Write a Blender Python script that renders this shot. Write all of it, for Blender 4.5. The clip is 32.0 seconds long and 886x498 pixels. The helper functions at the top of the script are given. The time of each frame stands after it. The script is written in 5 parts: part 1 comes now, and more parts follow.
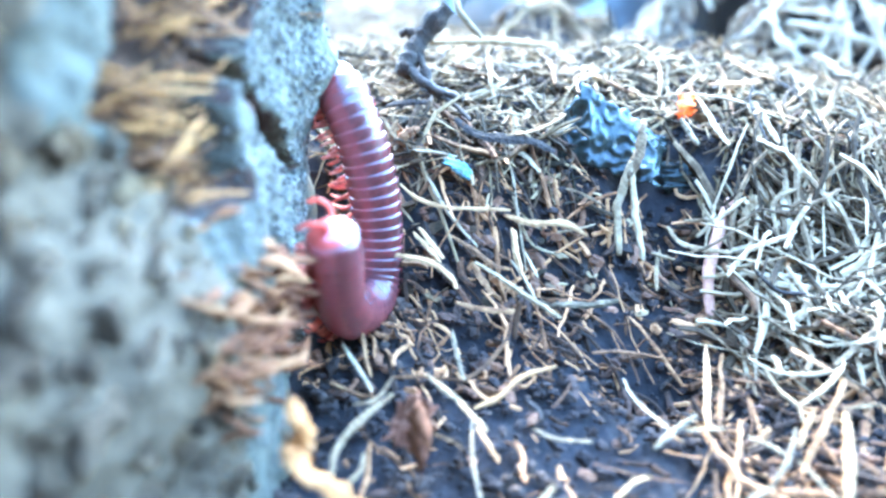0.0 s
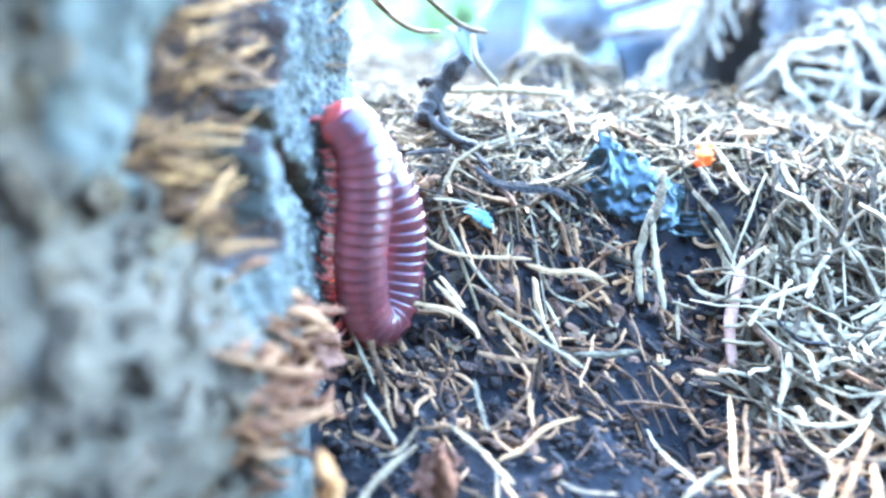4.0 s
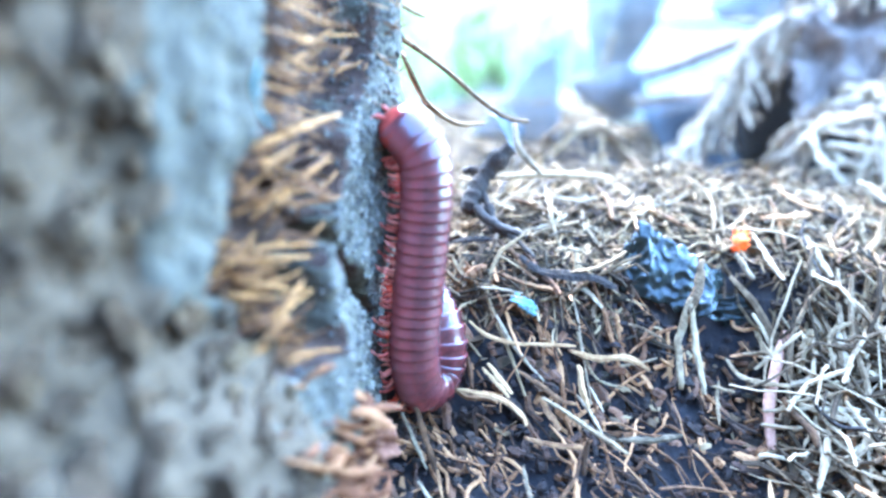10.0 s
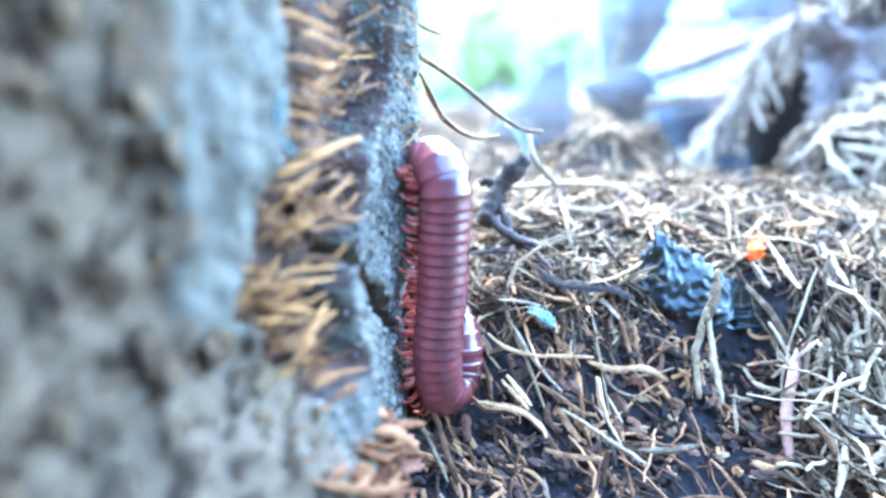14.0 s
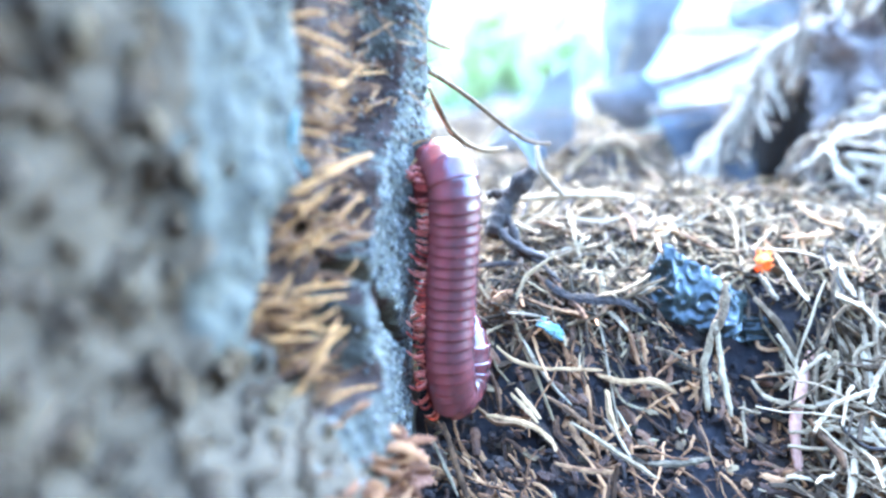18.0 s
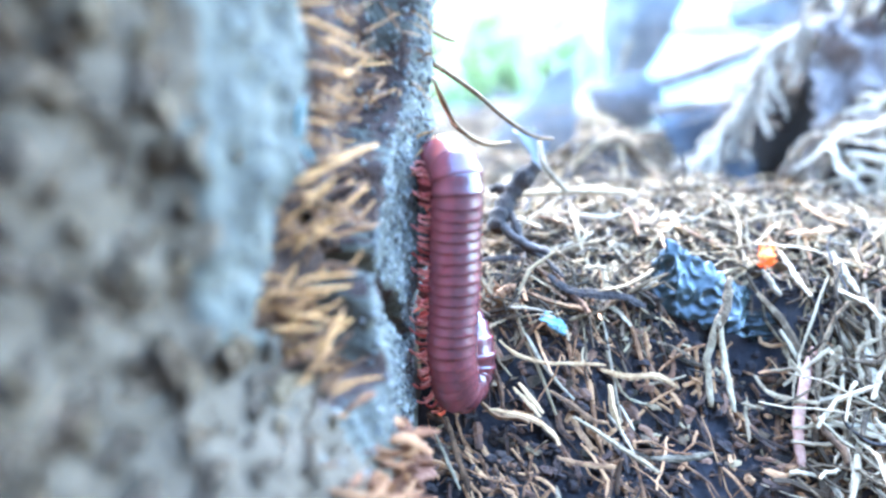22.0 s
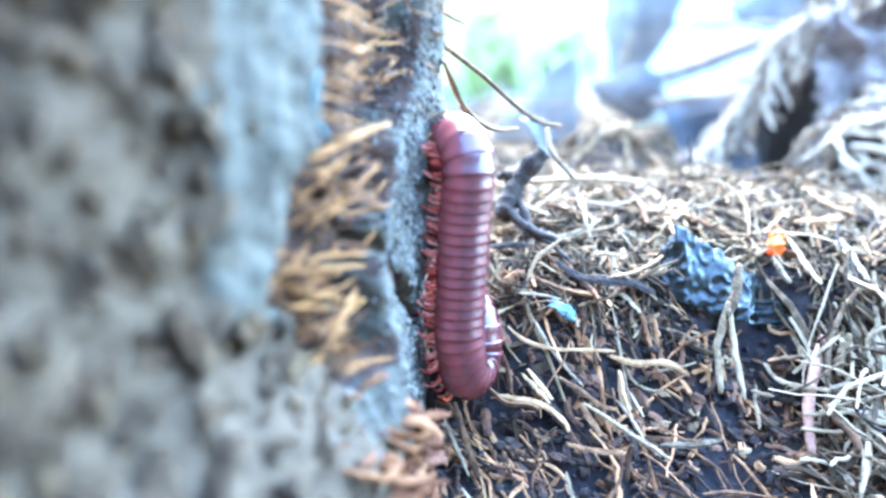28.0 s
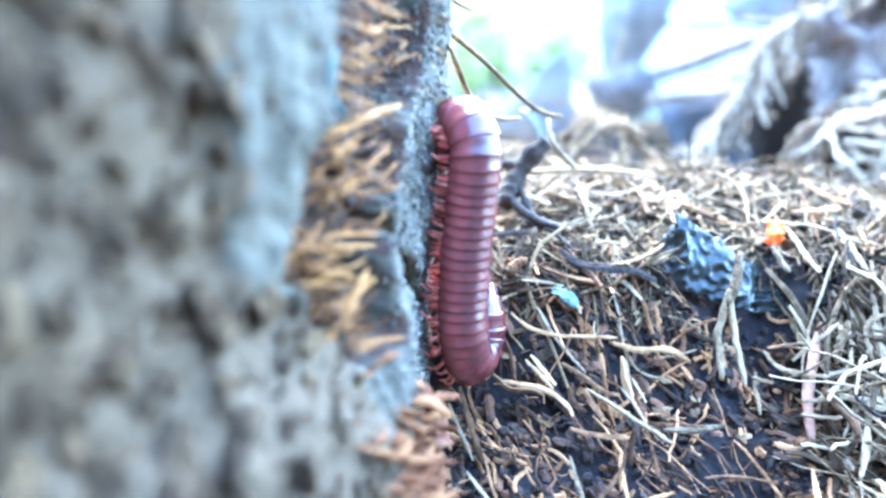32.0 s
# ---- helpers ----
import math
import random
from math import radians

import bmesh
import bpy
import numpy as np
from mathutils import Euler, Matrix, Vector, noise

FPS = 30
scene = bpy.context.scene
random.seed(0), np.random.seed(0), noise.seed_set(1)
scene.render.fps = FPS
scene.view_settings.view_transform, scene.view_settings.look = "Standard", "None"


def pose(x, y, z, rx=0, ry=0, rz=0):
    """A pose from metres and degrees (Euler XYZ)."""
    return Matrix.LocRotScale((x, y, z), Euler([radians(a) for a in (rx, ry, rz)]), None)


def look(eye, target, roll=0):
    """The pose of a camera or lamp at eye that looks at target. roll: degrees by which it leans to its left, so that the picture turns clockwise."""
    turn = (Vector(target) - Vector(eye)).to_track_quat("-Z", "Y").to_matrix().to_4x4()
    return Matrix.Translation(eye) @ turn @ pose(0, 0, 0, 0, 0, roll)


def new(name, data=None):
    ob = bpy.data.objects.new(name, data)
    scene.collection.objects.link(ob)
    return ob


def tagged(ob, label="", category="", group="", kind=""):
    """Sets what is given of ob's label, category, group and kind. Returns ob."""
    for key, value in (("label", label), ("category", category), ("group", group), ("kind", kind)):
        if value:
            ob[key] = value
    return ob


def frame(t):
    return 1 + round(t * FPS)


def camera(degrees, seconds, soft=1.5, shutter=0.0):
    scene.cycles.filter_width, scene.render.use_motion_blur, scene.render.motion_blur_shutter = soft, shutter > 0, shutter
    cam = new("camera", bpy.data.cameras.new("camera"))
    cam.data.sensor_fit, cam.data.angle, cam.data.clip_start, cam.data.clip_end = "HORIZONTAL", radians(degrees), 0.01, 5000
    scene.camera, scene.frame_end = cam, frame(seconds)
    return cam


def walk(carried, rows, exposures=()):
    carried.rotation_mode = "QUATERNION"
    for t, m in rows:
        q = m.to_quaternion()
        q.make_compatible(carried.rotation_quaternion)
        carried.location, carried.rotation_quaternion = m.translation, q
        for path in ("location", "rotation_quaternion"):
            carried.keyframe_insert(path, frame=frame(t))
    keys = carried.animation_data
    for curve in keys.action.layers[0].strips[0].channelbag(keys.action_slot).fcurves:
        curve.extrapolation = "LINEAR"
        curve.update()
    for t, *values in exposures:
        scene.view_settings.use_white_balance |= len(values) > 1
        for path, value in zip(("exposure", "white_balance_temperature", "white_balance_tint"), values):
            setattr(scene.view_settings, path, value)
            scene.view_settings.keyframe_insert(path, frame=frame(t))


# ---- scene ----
cam = camera(47.8, 32.0, soft=2.6)
METRES, EYE, TILT, LEAN, TURN = 0.05, 0.04, -22.0, 0.0, 0.0
ROWS = [
    (0.0, 0.0, 0.0, 0.0, 0.0, 0.0, -0.0),
    (0.5, -0.0283, 0.0089, -0.0118, -0.07, 0.16, 0.02),
    (1.0, -0.0217, 0.0041, -0.0235, -0.03, 0.16, 0.04),
    (1.5, -0.0262, 0.0153, -0.0363, -0.32, 0.11, -0.14),
    (2.0, -0.037, 0.0169, -0.0315, -0.38, 0.7, -0.04),
    (2.5, -0.0419, 0.0206, -0.0082, -0.43, 1.17, -0.05),
    (3.0, -0.049, 0.0111, 0.0085, -0.21, 1.85, -0.01),
    (3.5, -0.0565, 0.0129, 0.001, -0.41, 2.23, -0.08),
    (5.5, -0.0812, -0.0258, 0.0958, 0.9, 3.13, -0.22),
    (6.0, -0.07, -0.0142, 0.1001, 0.71, 3.46, -0.16),
    (6.5, -0.072, -0.0066, 0.1084, 0.68, 3.75, -0.1),
    (7.0, -0.0906, -0.022, 0.1403, 0.78, 3.97, 0.15),
    (7.5, -0.0872, -0.0496, 0.146, 1.22, 4.04, 0.22),
    (8.0, -0.0845, -0.0696, 0.1465, 1.28, 4.1, 0.32),
    (8.5, -0.1035, -0.1009, 0.1421, 1.06, 4.31, 0.2),
    (9.0, -0.1083, -0.1041, 0.1573, 1.18, 4.39, 0.27),
    (9.5, -0.1184, -0.1073, 0.1656, 1.19, 4.36, 0.33),
    (10.0, -0.1279, -0.1227, 0.1607, 1.22, 4.38, 0.09),
    (10.5, -0.1339, -0.1251, 0.1757, 1.35, 4.42, 0.13),
    (11.0, -0.1366, -0.1191, 0.1697, 1.17, 4.42, 0.09),
    (11.5, -0.1358, -0.1174, 0.1724, 1.31, 4.4, 0.14),
    (12.0, -0.1476, -0.1367, 0.1726, 1.56, 4.46, 0.01),
    (12.5, -0.1419, -0.1524, 0.1976, 1.73, 4.39, 0.31),
    (13.0, -0.1484, -0.1656, 0.2237, 1.84, 4.18, 0.75),
    (13.5, -0.1518, -0.1602, 0.2314, 1.79, 3.98, 0.76),
    (14.0, -0.1537, -0.1543, 0.2192, 1.75, 3.93, 0.73),
    (14.5, -0.1574, -0.1619, 0.2273, 1.89, 4.03, 0.77),
    (16.5, -0.1515, -0.1483, 0.2559, 1.64, 4.06, 0.93),
    (17.0, -0.1615, -0.1524, 0.2444, 1.7, 4.16, 0.8),
    (17.5, -0.1689, -0.1492, 0.2406, 1.67, 4.16, 0.79),
    (18.0, -0.1766, -0.1601, 0.2484, 1.78, 4.1, 0.84),
    (18.5, -0.1705, -0.1568, 0.2396, 1.79, 4.07, 0.84),
    (19.0, -0.1699, -0.1485, 0.2393, 1.68, 4.03, 0.75),
    (19.5, -0.1795, -0.1547, 0.2363, 1.64, 4.13, 0.76),
    (20.0, -0.1806, -0.15, 0.2366, 1.59, 4.08, 0.73),
    (20.5, -0.1818, -0.1508, 0.2297, 1.58, 4.07, 0.69),
    (21.0, -0.1879, -0.1507, 0.2339, 1.54, 4.07, 0.71),
    (21.5, -0.1893, -0.1506, 0.2271, 1.45, 4.15, 0.64),
    (22.0, -0.1968, -0.1504, 0.2253, 1.54, 4.22, 0.59),
    (22.5, -0.1882, -0.1533, 0.2181, 1.52, 4.24, 0.51),
    (23.0, -0.1975, -0.1537, 0.2088, 1.47, 4.37, 0.53),
    (23.5, -0.2064, -0.157, 0.2022, 1.53, 4.36, 0.49),
    (24.0, -0.2108, -0.1407, 0.2056, 1.26, 4.18, 0.46),
    (24.5, -0.2109, -0.1296, 0.21, 1.1, 4.07, 0.58),
    (25.0, -0.2196, -0.128, 0.2006, 1.09, 4.14, 0.4),
    (25.5, -0.2106, -0.1356, 0.1942, 1.12, 4.12, 0.41),
    (27.5, -0.234, -0.1257, 0.1857, 1.05, 4.26, 0.56),
    (28.0, -0.239, -0.1263, 0.1815, 1.17, 4.31, 0.44),
    (28.5, -0.2373, -0.1157, 0.1796, 1.0, 4.27, 0.48),
    (29.0, -0.2343, -0.1185, 0.1752, 0.95, 4.19, 0.42),
    (29.5, -0.2399, -0.1181, 0.18, 0.87, 4.22, 0.43),
    (30.0, -0.2591, -0.1216, 0.1631, 0.66, 4.47, 0.35),
    (30.5, -0.2767, -0.1246, 0.152, 0.7, 4.41, 0.27),
    (31.0, -0.2748, -0.1352, 0.1382, 0.78, 4.68, 0.31),
    (31.5, -0.2674, -0.113, 0.1288, 0.49, 5.49, 0.47),
    (32.0, -0.2961, -0.138, 0.1277, 0.22, 4.63, 0.3),
]
walk(cam, [(t, pose(0, 0, EYE, TILT, LEAN, TURN) @ pose(METRES * x, METRES * y, METRES * z, 90 + pitch, roll, yaw)) for t, x, y, z, yaw, pitch, roll in ROWS], exposures=[(0.0, 6.34, 4610, -2), (3.0, 6.31, 4650, -1), (6.0, 6.21, 4690, 3), (9.0, 6.09, 4770, 5), (19.0, 6.08, 4920, 7), (24.0, 6.11, 5000, 7), (32.0, 6.17, 5010, 6)])

cam.data.dof.use_dof = True
cam.data.dof.focus_distance = 0.137
cam.data.dof.aperture_fstop = 11.0

# ---- light ----
SUN_DIR = Vector((-0.02, 0.78, 0.62)).normalized()
world = bpy.data.worlds.new("sky")
scene.world = world
world.use_nodes = True
wn = world.node_tree.nodes
sky = wn.new("ShaderNodeTexSky")
sky.sky_type, sky.sun_disc = "NISHITA", False
sky.sun_elevation = math.asin(SUN_DIR.z)
sky.sun_rotation = math.atan2(SUN_DIR.x, SUN_DIR.y)
world.node_tree.links.new(sky.outputs[0], wn["Background"].inputs[0])
wn["Background"].inputs[1].default_value = 0.15
sun = new("sun", bpy.data.lights.new("sun", "SUN"))
sun.data.energy, sun.data.angle, sun.data.color = 0.48, radians(0.5), (1.0, 0.84, 0.58)
sun.matrix_world = look(SUN_DIR, (0, 0, 0))


# ---- materials ----
def material(name, colours, scale=300.0, rough=0.8, bump=0.3, vary=0.0, island=False, metal=0.0, spec=0.12,
             through_light=0.0, detail=6.0, fine=4.0, coat=0.0, axis=None, bump_scale=None, distance=0.0005):
    """Noise-mixed colours (two scales), random shift per object or island, bump in metres."""
    m = bpy.data.materials.new(name)
    m.use_nodes = True
    n, l = m.node_tree.nodes, m.node_tree.links
    b = n["Principled BSDF"]
    geo = n.new("ShaderNodeTexCoord")
    mp = n.new("ShaderNodeMapping")
    if axis:
        mp.inputs["Scale"].default_value = axis
    l.new(geo.outputs["Object"], mp.inputs["Vector"])
    big = n.new("ShaderNodeTexNoise")
    big.inputs["Scale"].default_value, big.inputs["Detail"].default_value = scale, detail
    small = n.new("ShaderNodeTexNoise")
    small.inputs["Scale"].default_value, small.inputs["Detail"].default_value = (bump_scale or scale * fine), 5.0
    l.new(mp.outputs[0], big.inputs["Vector"])
    l.new(mp.outputs[0], small.inputs["Vector"])
    mix = n.new("ShaderNodeMath")
    mix.operation = "MULTIPLY_ADD"
    l.new(small.outputs[0], mix.inputs[0])
    mix.inputs[1].default_value = 0.45
    add = n.new("ShaderNodeMath")
    add.operation = "MULTIPLY"
    add.inputs[1].default_value = 0.75
    l.new(big.outputs[0], add.inputs[0])
    l.new(add.outputs[0], mix.inputs[2])
    value = mix.outputs[0]
    if vary:
        if island:
            rnd = n.new("ShaderNodeNewGeometry").outputs["Random Per Island"]
        else:
            rnd = n.new("ShaderNodeObjectInfo").outputs["Random"]
        shift = n.new("ShaderNodeMath")
        shift.operation = "MULTIPLY_ADD"
        shift.inputs[1].default_value = vary
        l.new(rnd, shift.inputs[0])
        sub = n.new("ShaderNodeMath")
        sub.operation = "SUBTRACT"
        sub.inputs[1].default_value = vary / 2
        l.new(value, sub.inputs[0])
        l.new(sub.outputs[0], shift.inputs[2])
        value = shift.outputs[0]
    ramp = n.new("ShaderNodeValToRGB")
    els = ramp.color_ramp.elements
    while len(els) < len(colours):
        els.new(0.5)
    for i, c in enumerate(colours):
        els[i].position = 0.28 + 0.64 * i / max(1, len(colours) - 1)
        els[i].color = (*c, 1)
    l.new(value, ramp.inputs[0])
    l.new(ramp.outputs[0], b.inputs["Base Color"])
    b.inputs["Roughness"].default_value = rough
    b.inputs["Metallic"].default_value = metal
    b.inputs["Specular IOR Level"].default_value = spec
    b.inputs["Coat Weight"].default_value = coat
    if bump:
        bp = n.new("ShaderNodeBump")
        bp.inputs["Strength"].default_value, bp.inputs["Distance"].default_value = bump, distance
        l.new(small.outputs[0], bp.inputs["Height"])
        l.new(bp.outputs[0], b.inputs["Normal"])
    if through_light:
        tr = n.new("ShaderNodeBsdfTranslucent")
        l.new(ramp.outputs[0], tr.inputs["Color"])
        ms = n.new("ShaderNodeMixShader")
        ms.inputs[0].default_value = through_light
        l.new(b.outputs[0], ms.inputs[1])
        l.new(tr.outputs[0], ms.inputs[2])
        l.new(ms.outputs[0], n["Material Output"].inputs[0])
    return m


SOIL = material("dark_soil", [(0.012, 0.010, 0.009), (0.028, 0.020, 0.016), (0.070, 0.046, 0.030)], 160, 0.95, 0.8)
MUD = material("grey_mud", [(0.026, 0.024, 0.016), (0.052, 0.045, 0.03), (0.077, 0.067, 0.044), (0.126, 0.101, 0.062)], 170, 0.92, 1.0, vary=0.0, fine=5)
GRAIN = material("grey_grain", [(0.036, 0.032, 0.025), (0.085, 0.076, 0.06), (0.165, 0.144, 0.108)], 300, 0.9, 0.5, vary=0.6, island=True)
CLOD = material("grey_clod", [(0.095, 0.06, 0.031), (0.139, 0.089, 0.047), (0.183, 0.119, 0.063), (0.242, 0.156, 0.084)], 1.3, 0.92, 1.0, vary=0.8, distance=0.25)
CORE = material("dark_mud_core", [(0.037, 0.026, 0.014), (0.064, 0.044, 0.024), (0.1, 0.069, 0.037)], 130, 0.95, 0.9, fine=7)
# mud darkened to stand for shade inside the wall's recess and crack
RECESS_SHADE = material("recess_shade", [(0.016, 0.010, 0.007), (0.040, 0.024, 0.016), (0.085, 0.052, 0.033)], 260, 0.95, 0.9)
RED_HUSK = material("reddish_husk", [(0.061, 0.022, 0.011), (0.129, 0.054, 0.027), (0.211, 0.108, 0.057)], 400, 0.8, 0.5, through_light=0.1)
TAN = material("tan_husk", [(0.048, 0.016, 0.005), (0.123, 0.047, 0.017), (0.228, 0.107, 0.04)], 400, 0.8, 0.5, vary=0.6, through_light=0.15)
TAN_CLOD = material("tan_clod", [(0.077, 0.044, 0.02), (0.15, 0.091, 0.041), (0.226, 0.148, 0.07)], 1.6, 0.9, 0.8, vary=0.5, distance=0.15)
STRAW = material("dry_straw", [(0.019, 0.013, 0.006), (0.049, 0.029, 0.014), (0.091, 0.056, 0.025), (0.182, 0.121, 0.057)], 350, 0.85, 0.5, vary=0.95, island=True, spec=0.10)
# lighter copy of the dry straw, with sunlight put into its colour
STRAW_LIT = material("lit_litter", [(0.03, 0.018, 0.008), (0.089, 0.054, 0.025), (0.178, 0.118, 0.061), (0.31, 0.216, 0.115)], 350, 0.85, 0.5, vary=0.95, island=True, spec=0.10)
# brown of rotten straw, toned for the hollow's shade too
ROTTEN_SHADED = material("rotten_shaded_straw", [(0.025, 0.015, 0.009), (0.064, 0.031, 0.014), (0.145, 0.067, 0.026), (0.304, 0.152, 0.061)], 350, 0.85, 0.6, vary=0.9, island=True, spec=0.10)
HUMUS = material("rotten_bark", [(0.018, 0.011, 0.006), (0.054, 0.026, 0.013), (0.128, 0.058, 0.024)], 350, 0.85, 0.9, vary=0.9, island=True, spec=0.25)
STRAW_ONE = material("dry_straw_piece", [(0.039, 0.02, 0.009), (0.105, 0.052, 0.021), (0.195, 0.106, 0.042), (0.289, 0.175, 0.075)], 350, 0.85, 0.5, vary=0.7, spec=0.10)
STRAW_GREY = material("grey_straw_piece", [(0.049, 0.035, 0.018), (0.119, 0.084, 0.046), (0.205, 0.146, 0.082), (0.295, 0.217, 0.128)], 350, 0.85, 0.5, vary=0.5, spec=0.10)
WALL_STRAW = material("wall_straw", [(0.048, 0.018, 0.004), (0.134, 0.058, 0.015), (0.298, 0.142, 0.04)], 400, 0.7, 0.4, vary=0.8, through_light=0.1)
BLEACHED = material("bleached_stem", [(0.042, 0.024, 0.011), (0.108, 0.068, 0.032), (0.178, 0.122, 0.061), (0.257, 0.183, 0.1)], 420, 0.85, 0.7, vary=0.5, spec=0.10)
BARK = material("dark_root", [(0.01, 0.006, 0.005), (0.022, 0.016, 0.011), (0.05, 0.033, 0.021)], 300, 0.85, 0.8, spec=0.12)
REDWOOD = material("reddish_strip", [(0.16, 0.07, 0.04), (0.34, 0.17, 0.10), (0.46, 0.28, 0.18)], 300, 0.7, 0.5)
FILM = material("blue_black_film", [(0.007, 0.007, 0.006), (0.015, 0.017, 0.013), (0.038, 0.043, 0.031)], 260, 0.17, 0.35, spec=0.22, coat=0.0)
ORANGE = material("orange_peel", [(0.62, 0.08, 0.012), (0.82, 0.19, 0.025), (0.9, 0.33, 0.07)], 300, 0.5, 0.3, through_light=0.4)
TEAL = material("teal_plastic", [(0.07, 0.128, 0.123), (0.126, 0.225, 0.211), (0.309, 0.338, 0.294)], 500, 0.5, 0.3)
CHIP = material("teal_paint_chip", [(0.05, 0.075, 0.066), (0.12, 0.185, 0.165), (0.30, 0.36, 0.32)], 700, 0.6, 0.5)
LEAF = material("dead_leaf", [(0.071, 0.07, 0.067), (0.142, 0.138, 0.125), (0.257, 0.237, 0.214)], 60, 0.6, 0.4, vary=0.4, through_light=0.35)
LEAF_BROWN = material("pale_brown_husk", [(0.064, 0.046, 0.034), (0.144, 0.108, 0.084), (0.256, 0.208, 0.168)], 120, 0.7, 0.5, through_light=0.2)
# leaf colour darkened to paint the shaded pocket under the curled rim
LEAF_SHADE = material("shaded_leaf", [(0.018, 0.019, 0.020), (0.042, 0.043, 0.043), (0.085, 0.082, 0.078)], 60, 0.7, 0.4)
PALE_LEAF = material("pale_leaf", [(0.25, 0.31, 0.30), (0.38, 0.45, 0.43), (0.52, 0.57, 0.54)], 40, 0.6, 0.3, through_light=0.35)
FIBRE = material("dry_fibre", [(0.088, 0.06, 0.038), (0.221, 0.155, 0.094), (0.454, 0.347, 0.221)], 300, 0.75, 0.4, vary=0.8, island=True, through_light=0.15)
GREEN = material("fresh_green", [(0.13, 0.155, 0.05), (0.28, 0.31, 0.11), (0.44, 0.46, 0.22)], 30, 0.6, 0.2, vary=0.6, island=True, through_light=0.35)
CUTICLE = material("red_cuticle", [(0.033, 0.009, 0.009), (0.068, 0.017, 0.017), (0.116, 0.028, 0.025)], 500, 0.27, 0.2, vary=0.15, spec=0.42, coat=0.12, distance=0.0001)
HEAD = material("red_head", [(0.132, 0.014, 0.01), (0.264, 0.032, 0.021), (0.374, 0.063, 0.04)], 500, 0.25, 0.1, spec=0.5, coat=0.4, distance=0.0001)
LIMB = material("red_limb", [(0.36, 0.055, 0.036), (0.55, 0.13, 0.08), (0.70, 0.29, 0.20)], 4000, 0.35, 0.1, vary=0.7, through_light=0.55, spec=0.3)


# ---- mesh helpers ----
def as_mesh(name, verts, faces, mat, smooth=True):
    me = bpy.data.meshes.new(name)
    me.from_pydata([tuple(v) for v in verts], [], [tuple(f) for f in faces])
    me.materials.append(mat)
    if smooth:
        me.polygons.foreach_set("use_smooth", [True] * len(me.polygons))
    me.update()
    return me


def part(name, bm, mat, parent, label=""):
    me = bpy.data.meshes.new(name)
    bm.to_mesh(me)
    bm.free()
    me.materials.append(mat)
    me.polygons.foreach_set("use_smooth", [True] * len(me.polygons))
    ob = new(name, me)
    ob.parent = parent
    return tagged(ob, label)


def piece(name, me, parent=None, m=None, label=""):
    ob = new(name, me)
    ob.parent = parent
    if m is not None:
        ob.matrix_basis = m
    return tagged(ob, label)


def spline(points, count):
    """Catmull-Rom through the points, evenly spread over count samples."""
    p = np.array(points, float)
    if len(p) == 2:
        p = np.array([p[0], p[0] * 0.67 + p[1] * 0.33, p[0] * 0.33 + p[1] * 0.67, p[1]])
    q = np.vstack([2 * p[0] - p[1], p, 2 * p[-1] - p[-2]])
    out = []
    for i in range(1, len(q) - 2):
        for u in np.linspace(0, 1, 24, endpoint=False):
            a, b, c, d = q[i - 1:i + 3]
            out.append(0.5 * (2 * b + (c - a) * u + (2 * a - 5 * b + 4 * c - d) * u * u + (3 * b - a - 3 * c + d) * u ** 3))
    out.append(p[-1])
    out = np.array(out)
    run = np.concatenate([[0], np.cumsum(np.linalg.norm(np.diff(out, axis=0), axis=1))])
    at = np.linspace(0, run[-1], count)
    return np.stack([np.interp(at, run, out[:, k]) for k in range(3)], 1), run[-1]


def tube(points, radius, sides=7, count=12, taper=0.35, flat=1.0, rough=0.12, seed=0, wander=0.0):
    """Vertices and faces of a closed tapering, slightly knobbly tube along a spline."""
    rng = np.random.default_rng(seed)
    path, length = spline(points, count)
    if wander:
        drift = np.cumsum(rng.normal(0, wander * radius, path.shape), axis=0)
        path = path + drift - np.linspace(0, 1, count)[:, None] * drift[-1]
    tan = np.gradient(path, axis=0)
    tan /= np.linalg.norm(tan, axis=1)[:, None] + 1e-12
    ref = np.array([0.3, -0.5, 0.81])
    side = np.cross(tan, ref)
    side /= np.linalg.norm(side, axis=1)[:, None] + 1e-12
    up = np.cross(side, tan)
    verts, faces = [], []
    shape = 1 + rough * rng.uniform(-1, 1, sides)
    for i in range(count):
        u = i / (count - 1)
        r = radius * (1 - taper * abs(2 * u - 1) ** 3) * (1 + rough * rng.uniform(-1, 1))
        for k in range(sides):
            a = 2 * math.pi * k / sides
            verts.append(path[i] + r * shape[k] * (math.cos(a) * side[i] + flat * math.sin(a) * up[i]))
    for i in range(count - 1):
        for k in range(sides):
            j = (k + 1) % sides
            faces.append((i * sides + k, i * sides + j, (i + 1) * sides + j, (i + 1) * sides + k))
    faces.append(tuple(range(sides))[::-1])
    faces.append(tuple((count - 1) * sides + k for k in range(sides)))
    return verts, faces


def tube_mesh(name, points, radius, mat, smooth=True, **kw):
    v, f = tube(points, radius, **kw)
    return as_mesh(name, v, f, mat, smooth)


